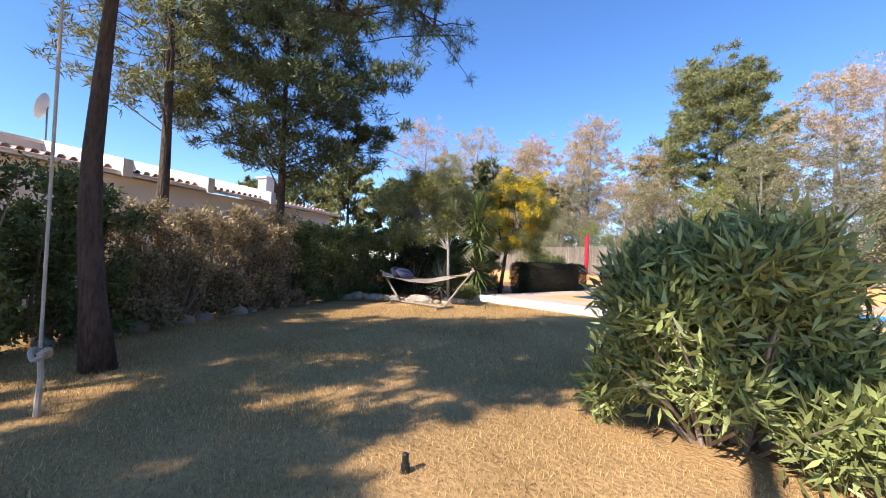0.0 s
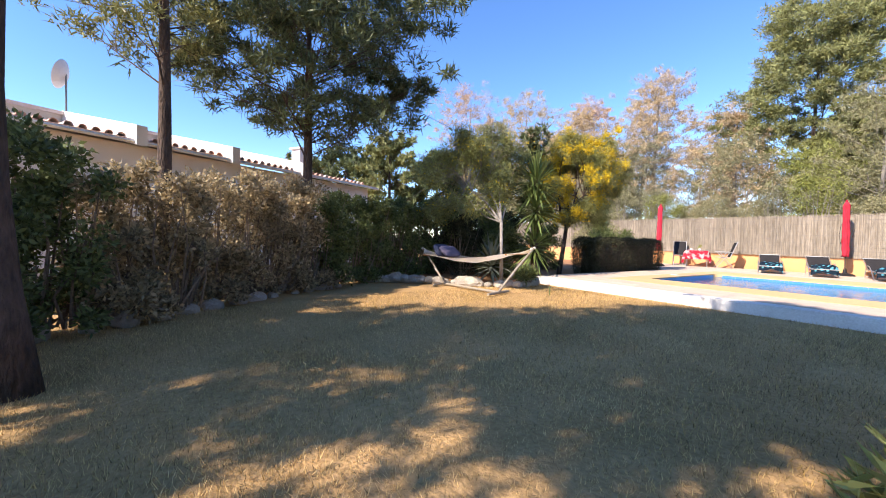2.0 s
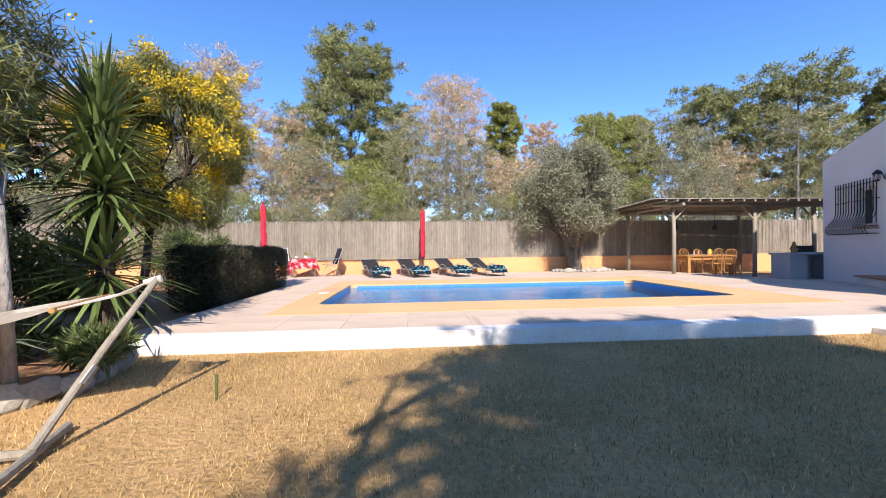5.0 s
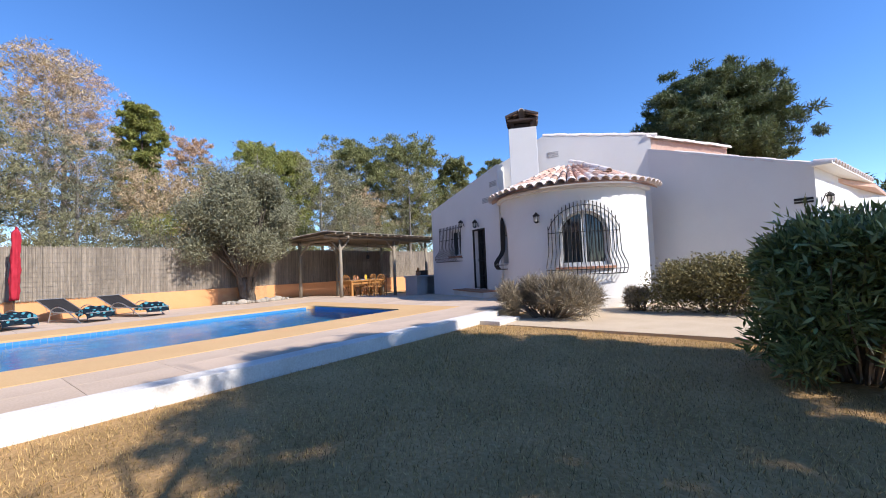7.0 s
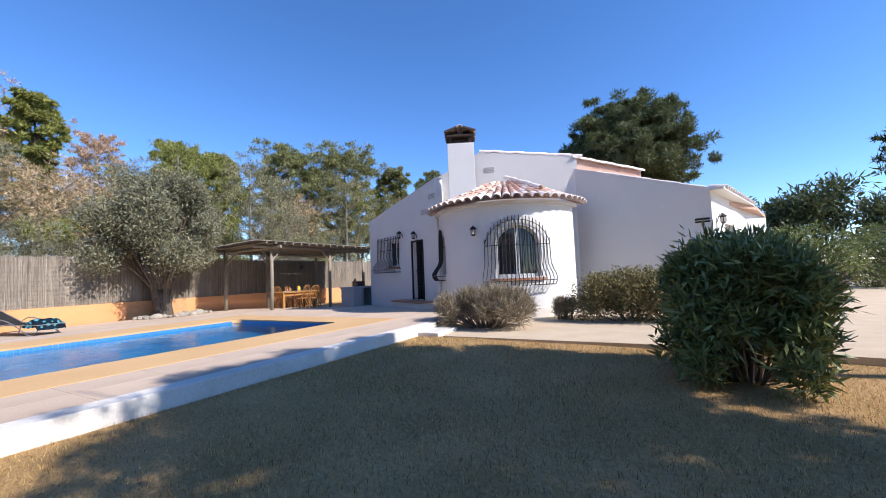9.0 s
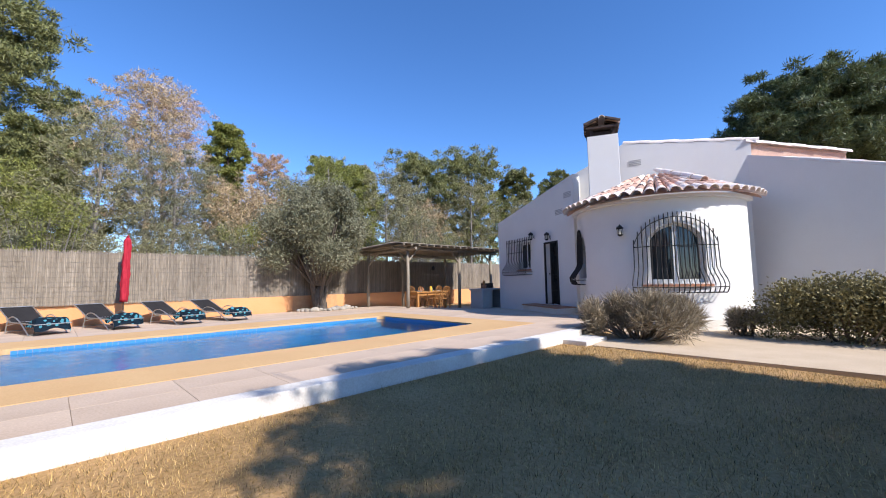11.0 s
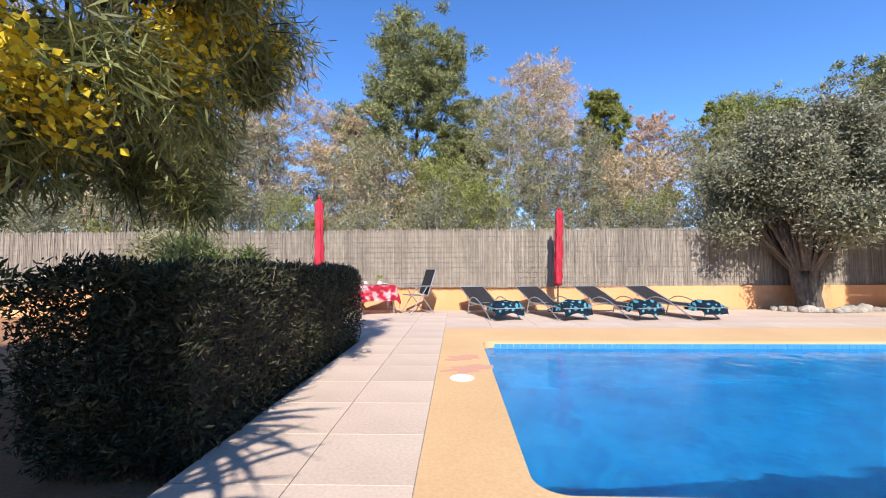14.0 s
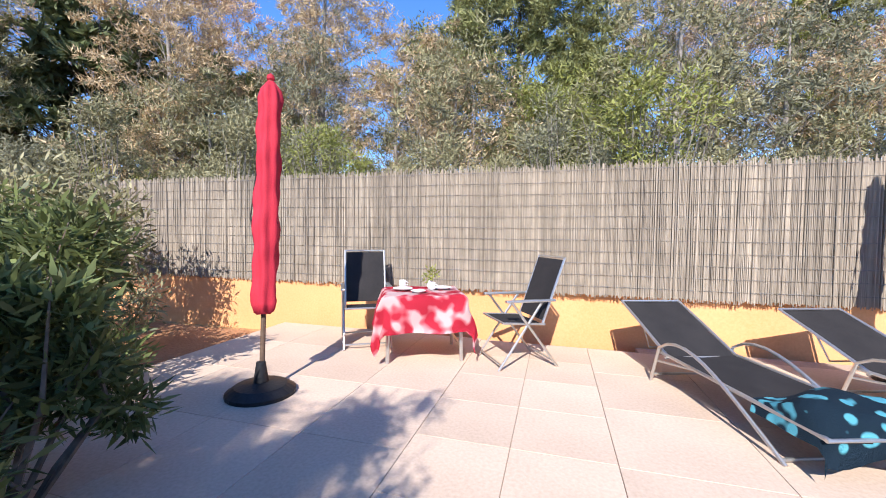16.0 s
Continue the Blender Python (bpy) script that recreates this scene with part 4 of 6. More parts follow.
# pines of the garden
pine("pine_tree", 3.2, -9.3, -0.15, 7.0, 1.9, 4.9, M_L_pine, "tall pine with a bare dark trunk beside the lawn", 11, off=(1.9, 0.1), clumps=34, per=560, trunk_r=0.145, card=(0.2, 0.028), spine=[(0, 0, 0), (-0.1, -0.15, 1.4), (-0.12, -0.17, 2.5), (-0.06, -0.1, 4.0), (0.2, 0.05, 6.0), (0.6, 0.2, 7.5)])
pine("pine_tree", -1.45, -8.6, -0.1, 9.8, 2.2, 4.7, M_L_pine, "slender forked pine behind the hedge", 12, lean=(0.2, 0.1), off=(-1.2, -0.3), clumps=38, per=560, trunk_r=0.15, card=(0.2, 0.024), bark=M_bark)
pine("pine_tree", -3.4, -5.5, -0.1, 9.6, 3.3, 4.2, M_L_pinedk, "full dark pine behind the hedge", 13, lean=(0.1, 0.2), off=(0.1, 0.1), clumps=58, per=1300, trunk_r=0.17, card=(0.24, 0.03), ratio=0.24)
# the pines south of the lawn, whose crowns shade it
pine("pine_tree", 10.4, -13.2, -0.1, 8.6, 2.3, 6.3, M_L_pine, "broad pine shading the lawn", 14, lean=(-2.2, 0.6), off=(-1.2, 1.15), clumps=44, per=1250, trunk_r=0.2, card=(0.3, 0.075), ratio=0.27, flat=0.7)
pine("pine_tree", 4.0, -16.6, -0.1, 8.2, 2.7, 5.2, M_L_pine, "loose pine casting dappled shade on the lawn", 15, lean=(0.2, 0.5), off=(0.3, 1.8), clumps=42, per=700, trunk_r=0.2, card=(0.28, 0.045), ratio=0.26, flat=0.7)
pine("pine_tree", 2.1, -17.4, -0.1, 7.4, 1.5, 5.2, M_L_pine, "dense pine shading the foot of the hedge", 16, off=(0.3, 1.4), clumps=26, per=650, trunk_r=0.18, card=(0.26, 0.05), ratio=0.3)
pine("pine_tree", 6.7, -19.5, -0.1, 7.4, 1.9, 5.2, M_L_pine, "sparse pine casting broken shade on the lawn", 17, off=(-0.3, 1.2), clumps=30, per=760, trunk_r=0.18, card=(0.26, 0.05), ratio=0.27)

def hanging_limb():
    rng = np.random.default_rng(77)
    t = thing("pine_branch", "long drooping pine branch over the lawn", "branch")
    bm = bmesh.new()
    C = []
    limbs = ([(3.25, -9.3, 5.2), (4.2, -8.4, 5.2), (5.1, -7.6, 4.6), (5.8, -7.1, 4.0), (6.05, -6.85, 3.72)],
             [(3.25, -9.3, 5.6), (4.2, -8.0, 5.5), (4.9, -7.0, 4.9), (5.2, -6.4, 4.4), (5.3, -6.1, 4.15)],
             [(3.2, -9.3, 4.9), (4.0, -8.7, 4.9), (4.7, -7.9, 4.5), (5.1, -7.4, 4.1), (5.25, -7.2, 3.95)])
    for main in limbs:
        add_tube(bm, main, [0.05, 0.04, 0.028, 0.016, 0.006], 6)
        for k in range(34):
            f = rng.uniform(0.25, 1.0) * 4
            i = min(3, int(f))
            p = Vector(main[i]).lerp(Vector(main[i + 1]), f - i)
            e = p + Vector((rng.normal() * 0.42, rng.normal() * 0.42, -0.05 + rng.normal() * 0.2))
            add_tube(bm, [p, p.lerp(e, 0.5) + Vector((0, 0, 0.04)), e], [0.011, 0.007, 0.003], 4, False)
            C += [tuple(e), tuple(p.lerp(e, 0.7))]
    tagged(part("branchwork", bm, M_bark, t), kind="stuff")
    foliage("needles", rng, C, [0.085] * len(C), 95, 0.085, 0.006, M_L_pinedk, t, up=0.0, outward=1.0, shell=0.0, needle=True)


hanging_limb()

# woodland behind the reed fence
WOOD = [  # x, y, top, crown radius, crown base, foliage, card size, label
    (-8.0, 20.0, 13.0, 2.7, 4.5, M_L_dead, "half-dead pine with thin brown needles"),
    (-1.4, 27.2, 17.2, 5.2, 4.6, M_L_pine, "tall broad green pine behind the fence"),
    (5.8, 22.5, 12.6, 2.9, 4.0, M_L_dead, "brown-needled pine behind the fence"),
    (10.6, 25.5, 12.2, 1.5, 4.0, M_L_pinelt, "narrow yellow-green pine behind the fence"),
    (13.6, 26.0, 11.0, 1.7, 3.5, M_L_dead2, "small rusty dead pine in the woodland"),
    (17.5, 24.0, 10.8, 1.8, 3.0, M_L_pinelt, "narrow yellow-green pine behind the fence"),
    (20.2, 24.0, 10.8, 2.4, 3.0, M_L_pinelt, "light green pine behind the fence"),
    (25.5, 22.5, 12.5, 3.4, 4.0, M_L_pine, "dense rounded green pine behind the fence"),
    (30.0, 20.5, 13.0, 4.0, 4.0, M_L_pine, "dense rounded green pine behind the fence"),
    (35.0, 18.5, 12.0, 2.2, 4.0, M_L_pine, "distant green pine beyond the pergola"),
    (40.0, 17.0, 12.2, 2.2, 4.0, M_L_pine, "distant green pine beyond the pergola"),
    (-24.0, 15.5, 15.5, 4.2, 5.0, M_L_dead2, "rusty-brown dying pine in the woodland"),
    (-19.5, 18.5, 14.2, 3.6, 5.0, M_L_dead, "brown dying pine in the woodland"),
    (-15.5, 22.5, 13.6, 3.0, 4.5, M_L_dead2, "rusty-brown dying pine in the woodland"),
    (-12.0, 25.0, 13.0, 2.7, 4.5, M_L_dead, "brown dying pine in the woodland"),
    (-12.8, 17.5, 11.0, 2.6, 3.6, M_L_dead, "dark-limbed half-bare pine behind the fence"),
    (-17.5, 13.5, 10.5, 2.6, 3.4, M_L_grey, "dark-limbed half-bare pine behind the fence"),
    (-5.0, 24.0, 10.5, 2.4, 3.0, M_L_dead, "brown-needled pine behind the fence"),
    (1.6, 24.5, 9.5, 2.8, 3.0, M_L_pine, "green pine low behind the fence"),
    (7.6, 28.5, 15.0, 3.4, 5.0, M_L_dead2, "rusty-brown dying pine in the woodland"),
]
for i, (x, y, top, r, z0, mat, lab) in enumerate(WOOD):
    pine("pine_tree", x, y, 0.1, top, r, z0, mat, lab, 60 + i, clumps=70 if i == 1 else 44, per=620 if mat in (M_L_dead, M_L_dead2, M_L_grey) else 1700 if i == 1 else 1250, trunk_r=0.2, card=(0.24, 0.028) if mat in (M_L_dead, M_L_dead2, M_L_grey) else (0.30, 0.055), bark=M_barkgrey if mat in (M_L_dead, M_L_dead2, M_L_grey) else M_bark, group="woodland pines", ratio=0.27)
pine("pine_tree", 41.5, -2.6, 0, 15.6, 6.3, 7.5, M_L_pinedk, "large dark umbrella pine beyond the house", 92, clumps=110, per=2200, trunk_r=0.4, card=(0.42, 0.06), ratio=0.19, flat=0.6)
pine("pine_tree", 60.0, -31.0, 0, 16.0, 6.0, 5, M_L_pinedk, "distant dark pine beyond the drive", 91, clumps=26, per=500, trunk_r=0.4, card=(0.8, 0.12))
for i in range(7):
    pine("pine_tree", -34 + 3.4 * i, 2 + 3.2 * i, 0, 8.6 + (i % 3) * 0.9, 3.4, 2.4, M_L_pinedk if i % 2 else M_L_pine, "distant rounded green pine", 100 + i, clumps=34, per=500, trunk_r=0.25, card=(0.5, 0.14), group="distant pines")
for i in range(9):
    shrub("distant_grove", 52 + 4 * math.sin(i), -9 - 5.2 * i, 0, 5, 5, 7.5 + (i % 3), M_L_pinedk, "far dark green pine grove", 130 + i, n=5000, card=(0.7, 0.18), category="trees", ratio=0.34, group="distant pine groves")
for i in range(8):
    shrub("hedge", 24 + 2.2 * i, -10.5 - 2.3 * i, 0, 1.8, 1.8, 2.8, M_L_hedge, "tall green hedge beside the drive", 150 + i, n=3500, card=(0.2, 0.06), category="hedge", group="drive hedge", wall=True)

for i in range(20):
    x = -11 + 2.9 * i
    mat = [M_L_grey, M_L_olive, M_L_dead, M_L_grey, M_L_pinelt][i % 5]
    pine("pine_tree", x, 17.5 + 3.0 * ((i * 7) % 5) / 4 - 0.05 * max(x - 10, 0), 0.1, 6.3 + 0.7 * ((i * 3) % 4) + (1.1 if x > 12 else 0.0), 2.4, 1.6, mat, "low bushy half-dry pine behind the fence", 320 + i, clumps=36, per=420, trunk_r=0.14, card=(0.24, 0.028), bark=M_barkgrey, group="half-dry pines behind the fence", ratio=0.3)

# undergrowth behind the fence
rng_u = np.random.default_rng(5)
for i in range(30):
    x = -15 + 1.32 * i
    y = 13.2 + 0.05 * max(x, 0) + rng_u.uniform(0, 3.0)
    mat = [M_L_grey, M_L_grey, M_L_olive, M_L_pinelt, M_L_grey][i % 5]
    hh = rng_u.uniform(3.2, 4.6) + (1.2 if x > 8 else 0)
    shrub("scrub_bush", x, y, 0.1, 1.5, 1.4, hh, mat, "grey-green scrub bush behind the reed fence" if mat is not M_L_pinelt else "yellow-green scrub bush behind the fence", 200 + i, n=6500, card=(0.13, 0.027), blobs=30, twigs=40, group="scrub behind the fence", twig_mat=M_barkgrey)
for i in range(16):
    shrub("scrub_bush", -22 + 4 * i, 20 + 2 * math.sin(i * 2.1), 0.1, 2.6, 2.2, 5.4 + (i % 3) * 0.7, [M_L_grey, M_L_olive, M_L_dead][i % 3], "tall grey scrub thicket in the woodland", 260 + i, n=6000, card=(0.19, 0.042), blobs=30, twigs=40, group="woodland thicket", twig_mat=M_barkgrey)


# olive tree
def olive():
    rng = np.random.default_rng(31)
    t = thing("olive_tree", "old olive tree with a gnarled trunk and grey-green crown", "tree", (10.1, 11.05, DZ))
    tb = bmesh.new()
    add_tube(tb, [(0, 0, -0.1), (0.05, 0, 0.25), (-0.05, 0.02, 0.6), (0.02, 0, 1.0)], [0.34, 0.25, 0.21, 0.2], 12)
    for a, r in ((0.4, 0.13), (1.9, 0.12), (3.2, 0.15), (4.6, 0.12), (5.5, 0.10)):
        add_tube(tb, [(0.1 * math.cos(a), 0.1 * math.sin(a), 0.0), (0.2 * math.cos(a), 0.16 * math.sin(a), 0.5), (0.35 * math.cos(a), 0.3 * math.sin(a), 1.2), (0.9 * math.cos(a + 0.3), 0.8 * math.sin(a + 0.3), 2.2)], [r, r * 0.95, r * 0.7, r * 0.35], 8)
    part("trunk", tb, M_barkdark, t, smooth=True)
    lim = bmesh.new()
    C, R = [], []
    for k in range(64):
        a, w = k * 2.4, rng.random()
        q = math.sqrt(1 - (0.95 * max(w - 0.3, 0) / 0.7) ** 2)
        r = 2.2 * q * rng.uniform(0.35, 1.0)
        c = (r * math.cos(a), r * math.sin(a) * 0.9, 1.95 + 2.85 * w)
        C.append(c)
        R.append(rng.uniform(0.48, 0.76))
        add_tube(lim, [(0.3 * math.cos(a), 0.3 * math.sin(a), 1.0), (c[0] * 0.6, c[1] * 0.6, 0.9 + c[2] * 0.45), c], [0.05, 0.03, 0.008], 5, False)
    tagged(part("branchwork", lim, M_barkdark, t), kind="stuff")
    foliage("crown", rng, C, R, 1650, 0.10, 0.04, M_L_olive, t, up=0.3, outward=0.6, shell=0.2)


olive()


# flowering mimosa and the twiggy tree by the hammock
def feathery(name, x, y, z, trunk, crown_c, crown_r, h, label, seed, n, yellow=None, leaf=M_L_mimosa, bark=M_barkgrey, droop=0.8, card=(0.16, 0.014), tr=0.07, flower_side=None):
    rng = np.random.default_rng(seed)
    t = thing(name, label, "tree", (x, y, z))
    fork = Vector(trunk)
    part("trunk", tube([(0, 0, -0.05), fork * 0.5 + Vector((0.03, -0.02, 0)), fork], [tr * 1.3, tr, tr * 0.9], 8), bark, t, smooth=True)
    C, R = [], []
    lim = bmesh.new()
    prim = []
    for k in range(7):
        a = k * 2.4 + 0.3
        e = fork.lerp(Vector((crown_c[0] + crown_r * 0.55 * math.cos(a), crown_c[1] + crown_r * 0.55 * math.sin(a), crown_c[2] + 0.15 * h * rng.normal())), 0.62)
        mid = fork.lerp(e, 0.5) + Vector(rng.normal(size=3)) * 0.10
        add_tube(lim, [fork, mid, e], [tr * 0.75, tr * 0.5, tr * 0.34], 7, False)
        prim += [mid, e]
    for k in range(40):
        a, w = k * 2.4, rng.random()
        q = math.sqrt(max(0.1, 1 - (2 * w - 0.9) ** 2 * 0.8))
        r = crown_r * q * rng.uniform(0.4, 1.0)
        c = Vector((crown_c[0] + r * math.cos(a), crown_c[1] + r * math.sin(a), crown_c[2] + h * (w - 0.5)))
        C.append(tuple(c))
        R.append(crown_r * rng.uniform(0.16, 0.3))
        o = min(prim, key=lambda p: (p - c).length)
        m_ = o.lerp(c, 0.5) + Vector(rng.normal(size=3)) * 0.13
        add_tube(lim, [o, o.lerp(m_, 0.5) + Vector(rng.normal(size=3)) * 0.05, m_, c], [tr * 0.3, tr * 0.24, tr * 0.18, tr * 0.05], 5, False)
        for q2 in range(2):
            e = c + Vector(rng.normal(size=3)) * crown_r * 0.22
            add_tube(lim, [m_, m_.lerp(e, 0.6) + Vector((0, 0, 0.08)), e], [tr * 0.2, tr * 0.12, tr * 0.04], 4, False)
    tagged(part("branchwork", lim, bark, t), kind="stuff")
    foliage("crown", rng, C, R, n // 40, card[0], card[1], leaf, t, up=0.0, outward=0.5, droop=droop, shell=0.1)
    if yellow:
        Y = [c for c in C if flower_side is None or flower_side(c)]
        sub = [tuple(np.array(c) + rng.normal(size=3) * crown_r * 0.14) for c in Y for _ in range(5)]
        foliage("blossom", rng, sub, [crown_r * 0.15] * len(sub), yellow // max(1, len(sub)), 0.05, 0.035, M_L_yellow, t, "dense yellow blossom", outward=0.4, shell=0.1)
    return t


feathery("mimosa_tree", -1.55, 2.6, 0.03, (0.1, 0.2, 1.6), (0.3, 0.5, 3.2), 1.55, 3.0, "mimosa tree in yellow blossom behind the clipped hedge", 41, 62000, yellow=30000, card=(0.17, 0.014), bark=M_bark, flower_side=lambda c: c[1] < 0.95)
feathery("acacia_tree", 0.1, -1.45, 0.03, (-0.12, 0.05, 1.6), (-1.7, 0.25, 3.0), 1.6, 2.5, "spreading acacia with a pale slender trunk behind the hammock", 42, 34000, yellow=1500, bark=M_barkgrey, tr=0.042, droop=0.3)


def yucca(name, x, y, z, heads, label, seed, blade=0.75, wid=0.055, mat=M_L_yucca, n=90, trunk=True):
    """Sword-leaved rosettes on a shaggy stem."""
    rng = np.random.default_rng(seed)
    t = thing(name, label, "yucca", (x, y, z))
    if trunk:
        hz = max(h[2] for h in heads)
        part("trunk", tube([(0, 0, -0.05), (0.03, 0, hz * 0.4), (-0.02, 0.03, hz * 0.8), (heads[0][0] * 0.6, heads[0][1] * 0.6, hz)], [0.11, 0.09, 0.085, 0.05], 9), M_bark, t)
    for hx, hy, hz in heads:
        V, F = [], []
        for k in range(n):
            a, el = k * 2.3999, radians(-38 + 120 * (k / n) + rng.normal() * 6)
            L_ = blade * rng.uniform(0.75, 1.15)
            o = np.array((hx, hy, hz - 0.25 + 0.3 * k / n))
            d = np.array((math.cos(a) * math.cos(el), math.sin(a) * math.cos(el), math.sin(el)))
            s = np.array((-math.sin(a), math.cos(a), 0)) * wid * 0.5
            bend = -0.10 * L_ * max(0.0, math.cos(el))
            nn = np.cross(d, s / (wid * 0.5)) * 0.012
            i = len(V)
            for f, w, b in ((0, 0.6, 0), (0.35, 1.0, 0.25), (0.7, 0.75, 0.6), (1.0, 0.05, 1.0)):
                c = o + d * L_ * f + np.array((0, 0, bend * b * b * 2))
                V += [c - s * w, c - nn * w, c + s * w]
            for r in range(3):
                q = i + 3 * r
                F += [(q, q + 1, q + 4, q + 3), (q + 1, q + 2, q + 5, q + 4)]
        part("leaf_rosette", quads("rosette", V, F), mat, t)
    return t


yucca("yucca", -0.3, 0.1, 0.03, [(0.0, 0.0, 1.1), (0.05, -0.05, 2.1), (-0.05, 0.05, 2.85)], "tall yucca with three sword-leaved heads beside the kerb", 51, 0.92, 0.062, n=110)
for i, (x, y, h) in enumerate(((-1.5, 0.0, 1.5), (-2.5, -0.9, 1.9), (-2.9, 0.7, 2.2), (-3.6, 2.0, 2.3), (-3.4, 3.8, 2.0))):
    shrub("shady_bush", x, y, 0.03, 0.85, 0.75, h, M_L_box if i % 2 else M_L_hedge, "dense dark bush in the shade behind the hammock", 400 + i, n=9000, card=(0.09, 0.035), blobs=30, twigs=50, base_clear=0.05, group="dark bushes behind the hammock")
yucca("agave", -0.95, -0.9, 0.03, [(0, 0, 0.55)], "pale green agave behind the hammock", 52, 0.8, 0.07, M_L_agave, 60, False)

# oleander near the lawn's edge
shrub("oleander_bush", 8.26, -5.5, -0.08, 1.06, 0.92, 1.72, M_L_oleander, "rounded oleander bush with long glossy leaves on the lawn", 61, n=30000, card=(0.15, 0.03), blobs=70, twigs=70, base_clear=0.1, up=0.5, outward=0.9, shell=0.3, ratio=0.3)


def clipped_hedge(name, x0, x1, y0, y1, z0, z1, mat, label, seed, n):
    rng = np.random.default_rng(seed)
    t = thing(name, label, "hedge", ((x0 + x1) / 2, (y0 + y1) / 2, z0))
    hx, hy, hz = (x1 - x0) / 2, (y1 - y0) / 2, z1 - z0
    P = np.c_[rng.uniform(-hx, hx, n), rng.uniform(-hy, hy, n), rng.uniform(0.04, hz, n)]
    face = rng.choice(5, n, p=[0.2, 0.2, 0.15, 0.15, 0.3])
    depth = np.abs(rng.normal(size=n)) * 0.07
    wob = np.array([noise.noise((a * 2.2, b_ * 2.2, c * 2.2 + 7)) for a, b_, c in P]) * 0.14
    d = np.zeros((n, 3))
    for f, axis, sg in ((0, 0, 1), (1, 0, -1), (2, 1, 1), (3, 1, -1), (4, 2, 1)):
        s = face == f
        lim = hx if axis == 0 else hy if axis == 1 else hz
        P[s, axis] = sg * (lim - depth[s] + wob[s])
        d[s, axis] = sg
    # rounded shoulders and a foot that draws in
    f = P[:, 2] / hz
    pull = 1 - 0.16 * np.clip((0.45 - f) / 0.45, 0, 1) ** 1.5 - 0.10 * np.clip((f - 0.82) / 0.18, 0, 1) ** 2
    P[:, 0] *= pull
    P[:, 1] *= 1 - (1 - pull) * 0.4
    V, F = leaf_cards(rng, P, 0.058, 0.014, 0.25, d, 0.5)
    part("foliage", quads("foliage", V, F), mat, t)
    # added solid block; its dark bark colour stands in for shade among the twigs
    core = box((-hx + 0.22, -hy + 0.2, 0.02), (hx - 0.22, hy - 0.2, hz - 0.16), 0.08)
    part("inner_mass", core, M_bark, t, "solid dark core standing in for the shade inside the hedge")
    bm = bmesh.new()
    for k in range(110):
        x, y = rng.uniform(-hx, hx) * 0.95, rng.uniform(-hy, hy) * 0.95
        add_tube(bm, [(x, y, hz - 0.15), (x + rng.normal() * 0.03, y, hz + rng.uniform(0.0, 0.1))], [0.005, 0.002], 4, False)
    tagged(part("stray_shoots", bm, M_twig, t), kind="stuff")
    return t


clipped_hedge("box_hedge", -1.25, -0.17, 2.85, 6.65, 0.03, 1.27, M_L_box, "dark clipped rectangular hedge beside the pool walk", 62, 60000)
shrub("lavender_bush", 11.1, -0.95, 0.0, 0.95, 1.2, 0.9, M_L_lav, "dry greyish lavender bush below the bay window", 63, n=18000, card=(0.22, 0.012), blobs=26, up=1.1, outward=0.9, twigs=70)
shrub("lavender_bush", 12.9, -2.5, 0.0, 0.35, 0.35, 0.55, M_L_lav, "small dry bush at the foot of the bay", 66, n=3000, card=(0.18, 0.012), blobs=12, up=0.8)
shrub("round_bush", 12.9, -4.0, 0.0, 1.05, 1.55, 1.25, M_L_brownbush, "clipped brownish bush against the white wall", 64, n=30000, card=(0.07, 0.032), blobs=70, twigs=14, base_clear=0.0, category="bush", ratio=0.36)

# boundary hedge
HEDGE = [(2.5, -11.0), (1.3, -9.9), (0.35, -8.7), (-0.75, -7.5), (-1.5, -6.2), (-2.1, -4.9), (-2.6, -3.6), (-3.2, -2.3), (-3.6, -0.8), (-4.4, 0.6)]
for i, (x, y) in enumerate(HEDGE):
    dry = i in (2, 3, 4)
    shrub("hedge", x, y, 0.0, 0.95, 0.75, 2.35 + 0.12 * math.sin(i * 2), M_L_dry if dry else M_L_hedge, "sparse twiggy hedge with dry leaves" if dry else "tall dark green boundary hedge", 70 + i, n=17000 if dry else 19000, card=(0.085, 0.042), category="hedge", blobs=84, twigs=110 if dry else 60, base_clear=0.0, wall=True, shell=0.25, group="boundary hedge", rz=-60, ratio=0.24)


# ---- grass blades ----
def grass():
    rng = np.random.default_rng(8)
    n = 250000
    x = rng.uniform(-2.0, 10.0, n)
    y = rng.uniform(-11.5, -0.03, n)
    dens = np.array([noise.noise((a * 0.6, b * 0.6, 4.0)) for a, b in zip(x[:2000], y[:2000])]).mean()
    keep = (x > -1.6 - (y + 5) * 0.35) & (np.hypot(x - 8.2, y + 5.45) > 0.6) & (x < 9.7 + (y < -7.5) * 3) & (x > -0.2 - (y > -2.2) * 0.2 + (y > -1.1) * 0.2)
    x, y = x[keep], y[keep]
    z = np.where(y < 0, -0.12 * np.clip((-y - 1.0) / 8.0, 0, 1), 0)
    n = len(x)
    a = rng.uniform(0, 2 * np.pi, n)
    h = rng.uniform(0.010, 0.042, n)
    w = rng.uniform(0.002, 0.0042, n)
    lean = rng.normal(size=(n, 2)) * 0.022
    V = np.empty((n, 3, 3))
    V[:, 0] = np.c_[x - w * np.cos(a), y - w * np.sin(a), z - 0.015]
    V[:, 1] = np.c_[x + w * np.cos(a), y + w * np.sin(a), z - 0.015]
    V[:, 2] = np.c_[x + lean[:, 0], y + lean[:, 1], z + h + 0.008]
    ob = part("grass", quads("grass", V.reshape(-1, 3), np.arange(3 * n).reshape(n, 3)), M_blade)
    tagged(ob, "short dry straw-coloured lawn grass", "grass", kind="stuff")


grass()

